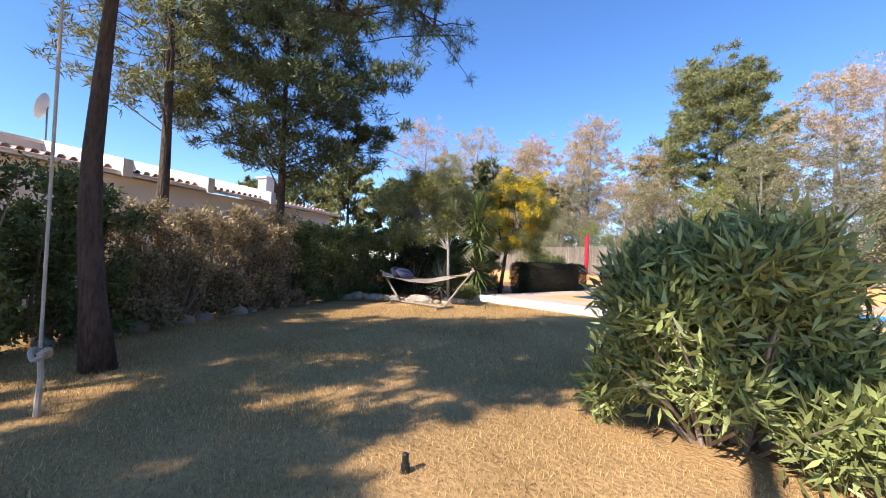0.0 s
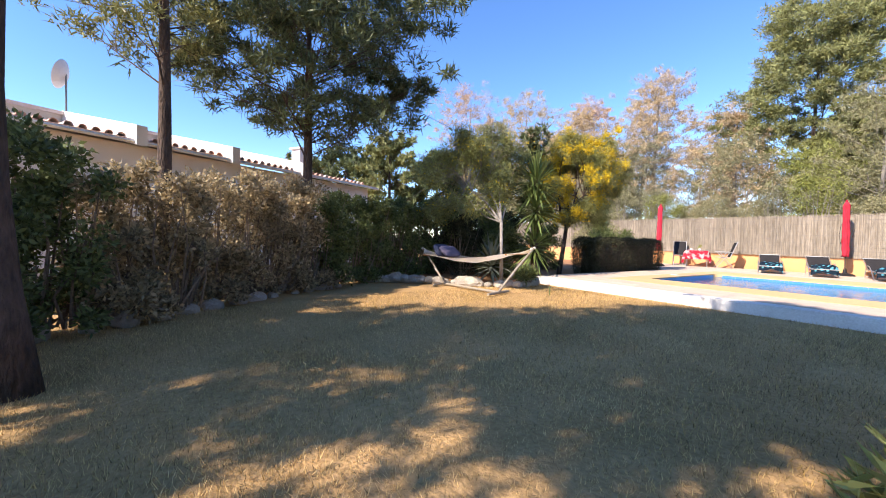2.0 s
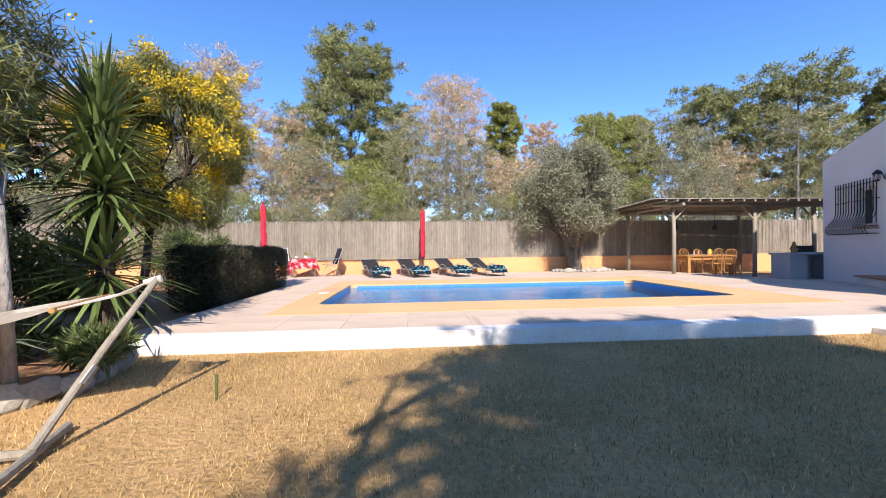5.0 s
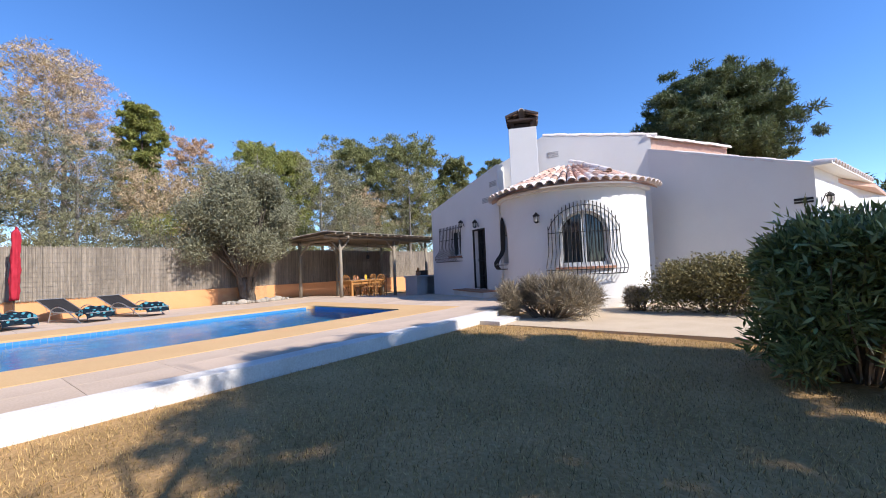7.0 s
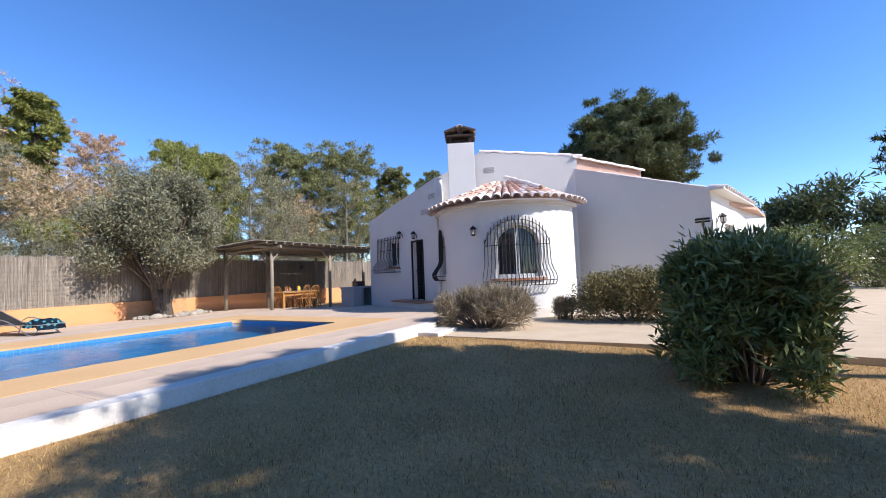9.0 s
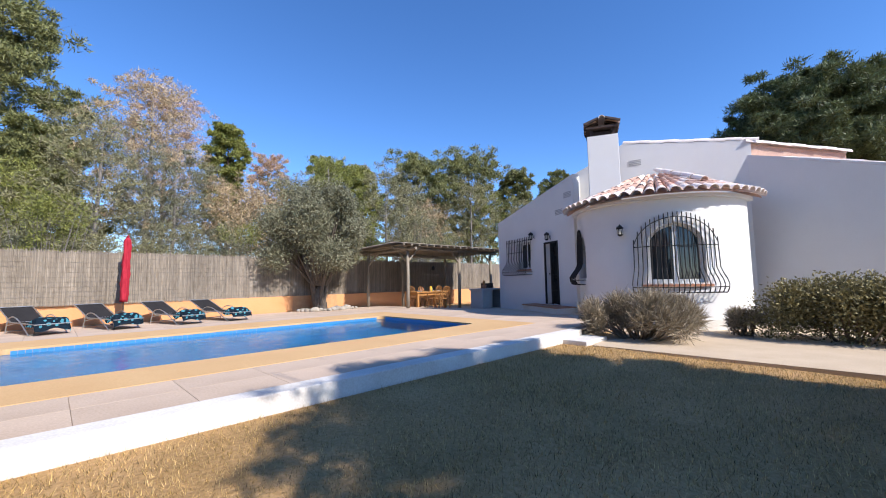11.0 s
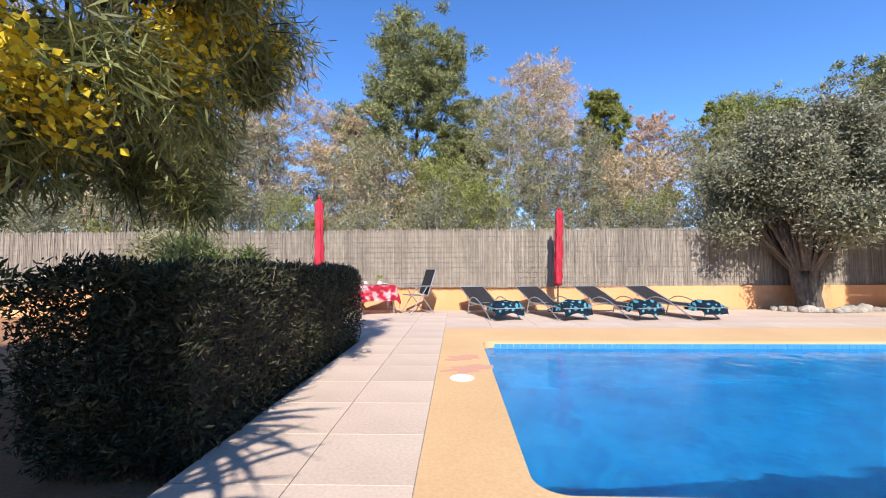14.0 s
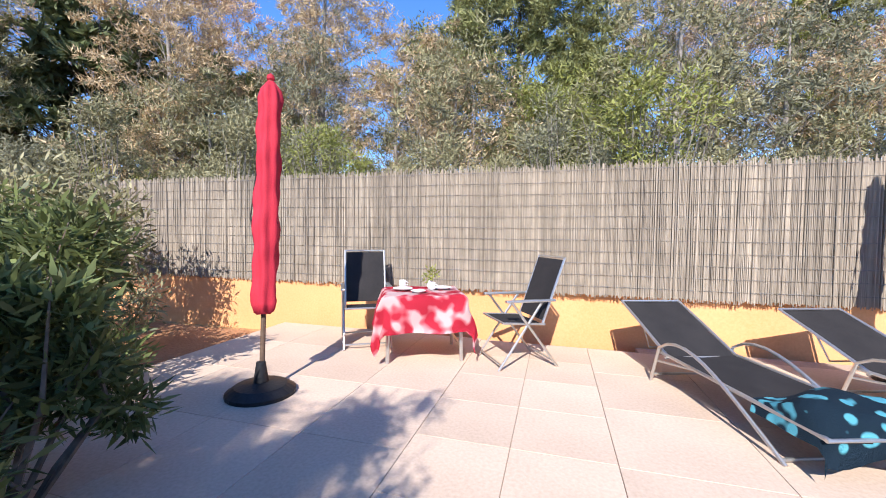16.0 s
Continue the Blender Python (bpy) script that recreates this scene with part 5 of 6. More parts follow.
# ---- neighbour's house behind the hedge ----
NB = tagged(new("neighbour_house"), "white neighbouring house with clay tile roof behind the hedge", "house")
NP, NQ = Vector((-3.4, -12.0)), Vector((-9.9, -0.65))
NU = (NQ - NP).normalized()
NN = Vector((-NU.y, NU.x))
if NN.x > 0:
    NN = -NN


def nb(s, d, z):
    p = NP + NU * s + NN * d
    return (p.x, p.y, z)


NLEN = (NQ - NP).length


def nb_box(s0, s1, d0, d1, z0, z1):
    return prism([nb(s0, d0, 0)[:2], nb(s1, d0, 0)[:2], nb(s1, d1, 0)[:2], nb(s0, d1, 0)[:2]], z0, z1)


part("wall", nb_box(0, NLEN, 0.4, 7.5, -0.2, 3.42), M_white, NB)
part("roof", slab([nb(-0.3, 0, 3.5), nb(NLEN + 0.3, 0, 3.5), nb(NLEN + 0.3, 4.0, 4.35), nb(-0.3, 4.0, 4.35)], 0.1), M_tile, NB, "faded clay tile roof slope")
part("upper_wall", nb_box(0.3, 9.0, 4.0, 7.5, 3.3, 4.65), M_white, NB)
part("upper_roof", slab([nb(0.1, 3.85, 4.65), nb(9.2, 3.85, 4.65), nb(9.2, 7.8, 5.2), nb(0.1, 7.8, 5.2)], 0.1), M_tilewhite, NB, "pale roof edge")
ne = part("eave", tube([nb(-0.3, 0.02, 3.44), nb(NLEN + 0.3, 0.02, 3.44)], 0.05, 6), M_white, NB)
for k in range(int(NLEN / 0.26)):
    o = new("roof_tile", TILE if k % 4 else TILEW)
    o.parent = ne
    x, y, z = nb(0.26 * k, 0.42, 3.62)
    o.matrix_basis = Matrix.Translation((x, y, z)) @ pose(0, 0, 0, 10, 0, math.degrees(math.atan2(NU.y, NU.x)) + 180)
for s0, s1 in ((3.2, 3.45), (5.8, 6.05), (8.6, 8.85)):
    part("parapet", slab([nb(s0, -0.1, 3.85), nb(s1, -0.1, 3.85), nb(s1, 4.0, 4.7), nb(s0, 4.0, 4.7)], 0.5), M_white, NB)
nch = part("chimney", nb_box(10.4, 10.9, 2.0, 2.5, 3.8, 4.9), M_white, NB)
part("chimney_cap", nb_box(10.32, 10.98, 1.92, 2.58, 4.9, 4.98), M_tilewhite, nch)
dish = thing("satellite_dish", "pale satellite dish on a thin mast above the roof", "satellite dish", nb(3.3, 4.0, 4.6))
part("mast", tube([(0, 0, 0), (0, 0, 1.2)], 0.025, 6), M_wire, dish)
dd = part("reflector", lathe([(0.05, 0.0), (0.25, 0.04), (0.42, 0.13), (0.43, 0.14), (0.25, 0.055), (0.02, 0.015)], 20), M_frame, dish)
dd.matrix_basis = Matrix.Translation((0, 0, 1.15)) @ pose(0, 0, 0, 75, 0, -12)

# overhead cable
cb = thing("overhead_cable", "thin black overhead cable crossing the garden", "cable")
part("wire", tube([(-19.1, 9.8, 10.0), (-13.5, 3.6, 8.75), (-7.0, -3.5, 8.0), (-3.4, -5.5, 7.9)], 0.018, 5), M_iron, cb)


# ---- pergola ----
def pergola():
    t = thing("pergola", "rustic weathered timber pergola with a reed roof beside the house", "pergola")
    post = [(12.35, 10.9, DZ), (12.8, 8.68, DZ), (15.95, 8.72, -0.05), (14.4, 11.0, 0.05), (17.6, 11.3, -0.05), (18.4, 8.8, -0.06)]
    for k, (x, y, z) in enumerate(post):
        part("post", tube([(x, y, z - 0.05), (x + 0.01, y, 1.3), (x, y, 2.62)], [0.075, 0.07, 0.065], 10), M_weather, t, smooth=True)
    part("beam", tube([(12.0, 8.70, 2.68), (15.2, 8.72, 2.69), (18.8, 8.8, 2.66)], 0.07, 8), M_weather, t)
    part("beam", tube([(11.9, 11.0, 2.55), (15.2, 11.1, 2.56), (18.8, 11.3, 2.54)], 0.065, 8), M_weather, t)
    part("beam", tube([(12.86, 8.2, 2.66), (12.35, 11.2, 2.54)], 0.06, 8), M_weather, t)
    for x, y, dx in ((12.8, 8.68, 0.5), (15.95, 8.72, -0.5), (15.95, 8.72, 0.5), (18.4, 8.8, -0.5), (14.4, 11.0, 0.45), (14.4, 11.0, -0.45)):
        part("brace", tube([(x + 0.02 * dx, y, 2.12), (x + dx, y, 2.64)], 0.04, 7), M_weather, t)
    part("brace", tube([(12.8, 8.70, 2.12), (12.7, 9.25, 2.62)], 0.04, 7), M_weather, t)
    part("brace", tube([(12.36, 10.85, 2.05), (12.48, 10.3, 2.56)], 0.04, 7), M_weather, t)
    for k in range(17):
        x = 12.05 + 0.41 * k
        part("rafter", tube([(x + 0.12, 8.12, 2.78), (x - 0.1, 11.5, 2.66)], 0.042, 7), M_weather, t)
    rng = np.random.default_rng(9)
    V, F = [], []
    for k in range(520):
        y = 8.1 + 3.5 * k / 520
        z = 2.835 - (y - 8.1) * 0.036 + rng.normal() * 0.006
        x0, x1 = 11.75 + rng.uniform(-0.12, 0.1), 18.9 + rng.uniform(-0.1, 0.1)
        i = len(V)
        V += [(x0, y - 0.006, z), (x1, y - 0.006, z + 0.004), (x1, y, z + 0.014), (x0, y, z + 0.012), (x1, y + 0.006, z + 0.002), (x0, y + 0.006, z)]
        F += [(i, i + 1, i + 2, i + 3), (i + 3, i + 2, i + 4, i + 5)]
    tagged(part("reed_roof", quads("reed_roof", V, F), M_reed, t, "matted grey-brown reed covering"), kind="stuff")
    for x in (13.55, 15.1):
        lp = part("hanging_lamp", lathe([(0.02, 0.16), (0.07, 0.10), (0.08, 0.0), (0.05, -0.05)], 12), M_iron, t, "small black hanging lamp")
        lp.location = (x, 9.6, 1.85)
        part("cord", tube([(0, 0, 0.16), (0, 0, 0.8)], 0.006, 5), M_iron, lp)
    return t


pergola()


def dining_table():
    t = thing("dining_table", "solid pine dining table set for a meal under the pergola", "table", (14.35, 9.25, 0.10), 0)
    for k in range(6):
        part("tabletop_plank", box((-0.95, -0.45 + 0.15 * k + 0.004, 0.70), (0.95, -0.305 + 0.15 * k, 0.745), 0.006), M_pine, t)
    for sx in (-1, 1):
        for sy in (-1, 1):
            part("leg", box((sx * 0.84 - 0.05, sy * 0.36 - 0.05, 0), (sx * 0.84 + 0.05, sy * 0.36 + 0.05, 0.70), 0.008), M_pine, t)
    for sy in (-1, 1):
        part("apron", box((-0.79, sy * 0.36 - 0.015, 0.58), (0.79, sy * 0.36 + 0.015, 0.70)), M_pine, t)
    for sx in (-1, 1):
        part("apron", box((sx * 0.84 - 0.015, -0.31, 0.58), (sx * 0.84 + 0.015, 0.31, 0.70)), M_pine, t)
    return t


dining_table()


def rattan_chair(x, y, z, rz):
    t = thing("rattan_chair", "golden rattan armchair with a curved back at the pine table", "chair", (x, y, z), rz, group="chairs round the pine table")
    part("seat", lathe([(0.0, 0.42), (0.22, 0.42), (0.235, 0.435), (0.22, 0.455), (0.02, 0.45)], 20), M_rattan, t)
    for sx in (-1, 1):
        part("front_leg", tube([(sx * 0.19, 0.19, 0), (sx * 0.2, 0.2, 0.45), (sx * 0.24, 0.16, 0.66)], 0.016, 7), M_rattan, t)
        part("back_leg", tube([(sx * 0.18, -0.21, 0), (sx * 0.2, -0.2, 0.45), (sx * 0.18, -0.27, 0.9)], 0.016, 7), M_rattan, t)
        part("armrest", tube([(sx * 0.24, 0.16, 0.66), (sx * 0.27, 0.0, 0.68), (sx * 0.2, -0.22, 0.70)], 0.016, 7), M_rattan, t)
        part("brace", tube([(sx * 0.19, 0.19, 0.12), (sx * 0.17, 0.0, 0.4), (sx * 0.18, -0.2, 0.12)], 0.011, 6), M_rattan, t)
    part("back_hoop", tube([(-0.18, -0.27, 0.86), (-0.12, -0.29, 0.95), (0, -0.3, 0.98), (0.12, -0.29, 0.95), (0.18, -0.27, 0.86)], 0.016, 7), M_rattan, t)
    for k in range(5):
        u = -0.13 + 0.065 * k
        part("back_slat", tube([(u, -0.21, 0.46), (u * 1.05, -0.26, 0.7), (u * 0.8, -0.295, 0.95)], 0.009, 6), M_rattan, t)
    part("stretcher", tube([(-0.19, 0.19, 0.2), (0, 0.23, 0.2), (0.19, 0.19, 0.2)], 0.011, 6), M_rattan, t)
    return t


rc0 = rattan_chair(14.15, 8.55, 0.12, 8)
copy_thing(rc0, pose(14.75, 8.6, 0.09, 0, 0, -10))
copy_thing(rc0, pose(15.55, 9.3, 0.03, 0, 0, 92))
copy_thing(rc0, pose(14.3, 10.0, 0.1, 0, 0, 178))
copy_thing(rc0, pose(14.95, 10.02, 0.07, 0, 0, 186))
jug = thing("juice_jug", "jug of yellow juice on the pine table", "jug", (14.65, 9.3, 0.845))
part("jug_body", lathe([(0.05, 0), (0.065, 0.05), (0.06, 0.15), (0.045, 0.2), (0.05, 0.23)], 16), M_L_yellow, jug)
part("handle", tube([(0.055, 0, 0.18), (0.11, 0, 0.15), (0.1, 0, 0.07), (0.06, 0, 0.05)], 0.008, 6), M_frame, jug)
for k, (x, y) in enumerate(((13.75, 9.05), (14.2, 8.98), (14.85, 9.0), (14.2, 9.5), (14.9, 9.5), (15.15, 9.25))):
    pl = thing("plate", "white dinner plate on the pine table", "plate", (x, y, 0.846), group="plates on the pine table")
    part("plate_body", lathe([(0.05, 0), (0.08, 0.004), (0.125, 0.018), (0.12, 0.02), (0.07, 0.009), (0.01, 0.008)], 20), M_frame, pl)
for k, (x, y) in enumerate(((13.95, 9.2), (14.45, 9.12), (14.45, 9.62))):
    gl = thing("bottle", "small dark red bottle on the pine table", "bottle", (x, y, 0.846), group="bottles on the pine table")
    part("glass", lathe([(0.03, 0), (0.033, 0.1), (0.012, 0.15), (0.012, 0.2)], 12), M_sill, gl)

# ---- barbecue ----
bq = thing("barbecue", "grey rendered masonry barbecue counter beside the house", "barbecue", (16.6, 7.5, -0.06))
part("side_wall", box((-0.85, -0.35, 0), (-0.73, 0.35, 0.92), 0.01), M_grey, bq)
part("side_wall", box((0.60, -0.35, 0), (0.72, 0.35, 0.92), 0.01), M_grey, bq)
part("back_wall", box((-0.73, 0.23, 0), (0.60, 0.35, 0.92)), M_grey, bq)
part("front_panel", box((-0.73, -0.33, 0), (-0.2, -0.25, 0.92)), M_grey, bq)
part("worktop", box((-0.9, -0.4, 0.92), (0.78, 0.4, 0.99), 0.012), M_grey, bq)
part("firebrick_back", box((-0.1, 0.2, 0.99), (0.6, 0.36, 1.22)), M_soot, bq, "sooty brick hearth")
vs_ = thing("clay_pot", "terracotta pot with dry plants on the barbecue", "pot", (16.1, 7.35, 0.93))
part("pot_body", lathe([(0.07, 0), (0.11, 0.12), (0.12, 0.16), (0.10, 0.165), (0.02, 0.14)], 16), M_sill, vs_)
part("jar", lathe([(0.04, 0.15), (0.07, 0.22), (0.05, 0.32), (0.03, 0.36)], 12), M_rattan, vs_)


# ---- loungers ----
def towel_mat():
    m = material("floral_beach_towel", (0.16, 0.50, 0.58), 0.95, (0.015, 0.03, 0.05), 7, 90, 0.3)
    N, L = m.node_tree.nodes, m.node_tree.links
    v = N.new("ShaderNodeTexVoronoi")
    v.feature = "SMOOTH_F1"
    v.inputs["Scale"].default_value = 11.0
    cr = N.new("ShaderNodeValToRGB")
    cr.color_ramp.elements[0].position, cr.color_ramp.elements[0].color = 0.30, (0.14, 0.50, 0.60, 1)
    cr.color_ramp.elements[1].position, cr.color_ramp.elements[1].color = 0.38, (0.012, 0.03, 0.05, 1)
    tc = N.new("ShaderNodeTexCoord")
    L.new(tc.outputs["Object"], v.inputs["Vector"])
    L.new(v.outputs["Distance"], cr.inputs[0])
    L.new(cr.outputs[0], N["Principled BSDF"].inputs["Base Color"])
    return m


M_towel = towel_mat()


def lounger(x, y, z, rz):
    """Sun lounger, head at the origin, foot towards -y."""
    t = thing("sun_lounger", "aluminium sun lounger with charcoal mesh and raised back", "sun lounger", (x, y, z), rz, group="loungers by the wall")
    W = 0.31
    hinge, head, foot = (-0.72, 0.28), (0.0, 0.63), (-1.92, 0.26)
    prof = [(foot[0], foot[1]), (-1.4, 0.275), (hinge[0], hinge[1])]

    def sheet(pr, th=0.012):
        b = bmesh.new()
        rows = []
        for (yy, zz) in pr:
            rows.append([[b.verts.new((sx * (W - 0.02), yy, zz - 0.012 * (1 - abs(sx)) + dz)) for sx in (-1, -0.5, 0, 0.5, 1)] for dz in (0, -th)])
        for A, B in zip(rows, rows[1:]):
            for q in range(4):
                b.faces.new((A[0][q], A[0][q + 1], B[0][q + 1], B[0][q]))
                b.faces.new((A[1][q + 1], A[1][q], B[1][q], B[1][q + 1]))
            for q in (0, 4):
                b.faces.new((A[0][q], B[0][q], B[1][q], A[1][q]))
        for R_ in (rows[0], rows[-1]):
            for q in range(4):
                b.faces.new((R_[0][q], R_[0][q + 1], R_[1][q + 1], R_[1][q]))
        bmesh.ops.recalc_face_normals(b, faces=b.faces)
        return b
    part("seat_mesh", sheet(prof), M_mesh, t)
    part("backrest_mesh", sheet([hinge, (-0.36, 0.46), (-0.06, 0.61), (0.0, 0.62)]), M_mesh, t)
    for sx in (-1, 1):
        part("side_rail", tube([(sx * W, foot[0], foot[1]), (sx * W, -1.4, 0.27), (sx * W, hinge[0] + 0.1, 0.285)], 0.014, 8), M_alu, t)
        part("back_rail", tube([(sx * W, hinge[0], 0.28), (sx * W, -0.36, 0.46), (sx * W, head[0] - 0.02, head[1] - 0.01)], 0.013, 8), M_alu, t)
        arc = []
        for k in range(13):
            f = k / 12
            arc.append((sx * (W + 0.03), -0.56 - 1.16 * f, 0.42 * math.sin(math.pi * (f * 0.92 + 0.06) ** 0.62) + 0.0))
        arc[0], arc[-1] = (sx * (W + 0.03), -0.56, 0.0), (sx * (W + 0.03), -1.74, 0.0)
        part("leg_arch", tube(arc, 0.013, 8), M_alu, t)
        part("rear_stay", tube([(sx * (W + 0.02), -0.60, 0.20), (sx * W, -1.0, 0.27)], 0.010, 7), M_alu, t)
    for yy, zz in ((-1.72, 0.03), (-0.56, 0.06), (hinge[0], 0.265), (foot[0], foot[1])):
        part("crossbar", tube([(-W - 0.02, yy, zz), (W + 0.02, yy, zz)], 0.011, 7), M_alu, t)
    part("head_bar", tube([(-W, -0.02, 0.62), (W, -0.02, 0.62)], 0.012, 7), M_alu, t)
    part("back_prop", tube([(-W + 0.04, -0.3, 0.48), (-W + 0.04, -0.42, 0.26), (W - 0.04, -0.42, 0.26), (W - 0.04, -0.3, 0.48)], 0.008, 6), M_alu, t)
    return t


def towel(x, y, z, rz, seed):
    rng = np.random.default_rng(seed)
    t = thing("beach_towel", "turquoise and black floral towel folded over the lounger's foot", "towel", (x, y, z), rz, group="towels on the loungers")
    bm = bmesh.new()
    n = 12
    rows = []
    for i in range(n + 1):
        u = i / n
        row = []
        for j in range(n + 1):
            v = j / n
            xx = (u - 0.5) * 0.74
            over = max(0.0, abs(xx) - 0.31)
            xe = math.copysign(min(abs(xx), 0.33), xx)
            zz = 0.03 + 0.13 * math.sin(math.pi * v) * math.sin(math.pi * u) ** 0.6 + 0.035 * math.sin(9 * u + seed) * math.sin(8 * v + 0.5 * seed) - over * 1.4
            yy = (v - 0.5) * 0.52
            drop = max(0.0, -yy - 0.20)
            row.append(bm.verts.new((xe, max(yy, -0.22) + 0.01 * math.sin(8 * u), zz - drop * 2.6)))
        rows.append(row)
    for a, b in zip(rows, rows[1:]):
        for j in range(n):
            bm.faces.new((a[j], a[j + 1], b[j + 1], b[j]))
    bmesh.ops.solidify(bm, geom=bm.faces[:], thickness=0.018)
    part("cloth", bm, M_towel, t, smooth=True)
    return t


lz = 19.0
l0 = None
for k, hx in enumerate((1.36, 2.757, 4.219, 5.489)):
    cx, cy = hx + 0.28, 10.98
    if l0 is None:
        l0 = lounger(cx, cy, DZ, lz)
        l0.scale = (1, 1.14, 1)
    else:
        copy_thing(l0, pose(cx, cy, DZ, 0, 0, lz))
    a = radians(lz)
    fx, fy = cx + 1.97 * math.sin(a), cy - 1.97 * math.cos(a)
    towel(fx, fy, DZ + 0.255, lz, 3 + k)


# ---- folding chairs, bistro table, parasols ----
def folding_chair(x, y, z, rz):
    """Reclining garden chair facing +y."""
    t = thing("folding_chair", "high-backed folding chair in aluminium and charcoal mesh", "chair", (x, y, z), rz, group="folding chairs by the wall")

    def panel(nm, p0, p1, w, th=0.012):
        p0, p1 = Vector(p0), Vector(p1)
        d = (p1 - p0)
        nrm = d.cross(Vector((1, 0, 0))).normalized() * th
        b = bmesh.new()
        A = [b.verts.new(v) for v in (p0 + Vector((-w, 0, 0)), p0 + Vector((w, 0, 0)), p1 + Vector((w, 0, 0)), p1 + Vector((-w, 0, 0)))]
        B = [b.verts.new(v.co + nrm) for v in A]
        b.faces.new(A)
        b.faces.new(B[::-1])
        for i in range(4):
            b.faces.new((A[i], B[i], B[(i + 1) % 4], A[(i + 1) % 4]))
        bmesh.ops.recalc_face_normals(b, faces=b.faces)
        return part(nm, b, M_mesh, t)
    panel("backrest", (0, -0.19, 0.46), (0, -0.40, 1.06), 0.235)
    panel("seat", (0, -0.17, 0.43), (0, 0.24, 0.455), 0.235)
    for sx in (-1, 1):
        part("back_frame", tube([(sx * 0.245, -0.17, 0.42), (sx * 0.245, -0.41, 1.08)], 0.013, 7), M_alu, t)
        part("seat_frame", tube([(sx * 0.245, -0.2, 0.425), (sx * 0.245, 0.25, 0.455)], 0.012, 7), M_alu, t)
        part("front_leg", tube([(sx * 0.265, -0.16, 0.66), (sx * 0.265, 0.30, 0.0)], 0.013, 7), M_alu, t)
        part("back_leg", tube([(sx * 0.28, 0.18, 0.66), (sx * 0.28, -0.33, 0.0)], 0.013, 7), M_alu, t)
        part("armrest", box((sx * 0.275 - 0.025, -0.29, 0.655), (sx * 0.275 + 0.025, 0.24, 0.68), 0.008), M_alu, t)
    for yy, zz in ((-0.41, 1.08), (0.25, 0.455), (0.27, 0.05), (-0.3, 0.05)):
        part("crossbar", tube([(-0.255, yy, zz), (0.255, yy, zz)], 0.011, 7), M_alu, t)
    return t


fc = folding_chair(0.28, 10.46, DZ, 122)
copy_thing(fc, pose(-1.5, 10.62, DZ, 0, 0, -150))


def cloth_mat():
    m = material("red_floral_tablecloth", (0.66, 0.05, 0.08), 0.9, (0.62, 0.30, 0.32), 3, 60, 0.1)
    N, L = m.node_tree.nodes, m.node_tree.links
    v = N.new("ShaderNodeTexNoise")
    v.inputs["Scale"].default_value, v.inputs["Detail"].default_value = 6.5, 1.0
    cr = N.new("ShaderNodeValToRGB")
    cr.color_ramp.elements[0].position, cr.color_ramp.elements[0].color = 0.40, (0.78, 0.58, 0.56, 1)
    cr.color_ramp.elements[1].position, cr.color_ramp.elements[1].color = 0.56, (0.58, 0.03, 0.06, 1)
    e = cr.color_ramp.elements.new(0.48)
    e.color = (0.72, 0.22, 0.25, 1)
    tc = N.new("ShaderNodeTexCoord")
    L.new(tc.outputs["Object"], v.inputs["Vector"])
    L.new(v.outputs[0], cr.inputs[0])
    L.new(cr.outputs[0], N["Principled BSDF"].inputs["Base Color"])
    return m


M_cloth = cloth_mat()
bt = thing("bistro_table", "small aluminium garden table beneath a red tablecloth", "table", (-0.72, 10.40, DZ), 24)
part("tabletop", box((-0.42, -0.36, 0.655), (0.42, 0.36, 0.68), 0.006), M_alu, bt)
for sx in (-1, 1):
    for sy in (-1, 1):
        part("leg", tube([(sx * 0.38, sy * 0.31, 0), (sx * 0.36, sy * 0.29, 0.655)], 0.02, 8), M_alu, bt)
part("stretcher", tube([(-0.38, -0.31, 0.14), (-0.38, 0.31, 0.14)], 0.014, 7), M_alu, bt)
part("stretcher", tube([(0.38, -0.31, 0.14), (0.38, 0.31, 0.14)], 0.014, 7), M_alu, bt)


def tablecloth():
    t = thing("tablecloth", "red and white floral tablecloth hanging in folds over the table", "tablecloth", (-0.72, 10.40, DZ), 24)
    bm = bmesh.new()
    n = 28
    rows = []
    for i in range(n + 1):
        row = []
        for j in range(n + 1):
            x, y = (i / n - 0.5) * 1.62, (j / n - 0.5) * 1.5
            ox, oy = max(0, abs(x) - 0.43), max(0, abs(y) - 0.37)
            drop = ox + oy if not (ox and oy) else math.hypot(ox, oy) * 1.15
            fold = 0.03 * math.sin(11 * (x - y) + 1) * min(1, drop * 6)
            px = math.copysign(min(abs(x), 0.43) + ox * 0.22, x) + fold * (ox > 0)
            py = math.copysign(min(abs(y), 0.37) + oy * 0.22, y) + fold * (oy > 0)
            row.append(bm.verts.new((px, py, 0.692 - drop * 0.95 + 0.004 * math.sin(14 * x) * math.cos(12 * y))))
        rows.append(row)
    for a, b in zip(rows, rows[1:]):
        for j in range(n):
            bm.faces.new((a[j], a[j + 1], b[j + 1], b[j]))
    bmesh.ops.solidify(bm, geom=bm.faces[:], thickness=0.004)
    part("cloth", bm, M_cloth, t, smooth=True)


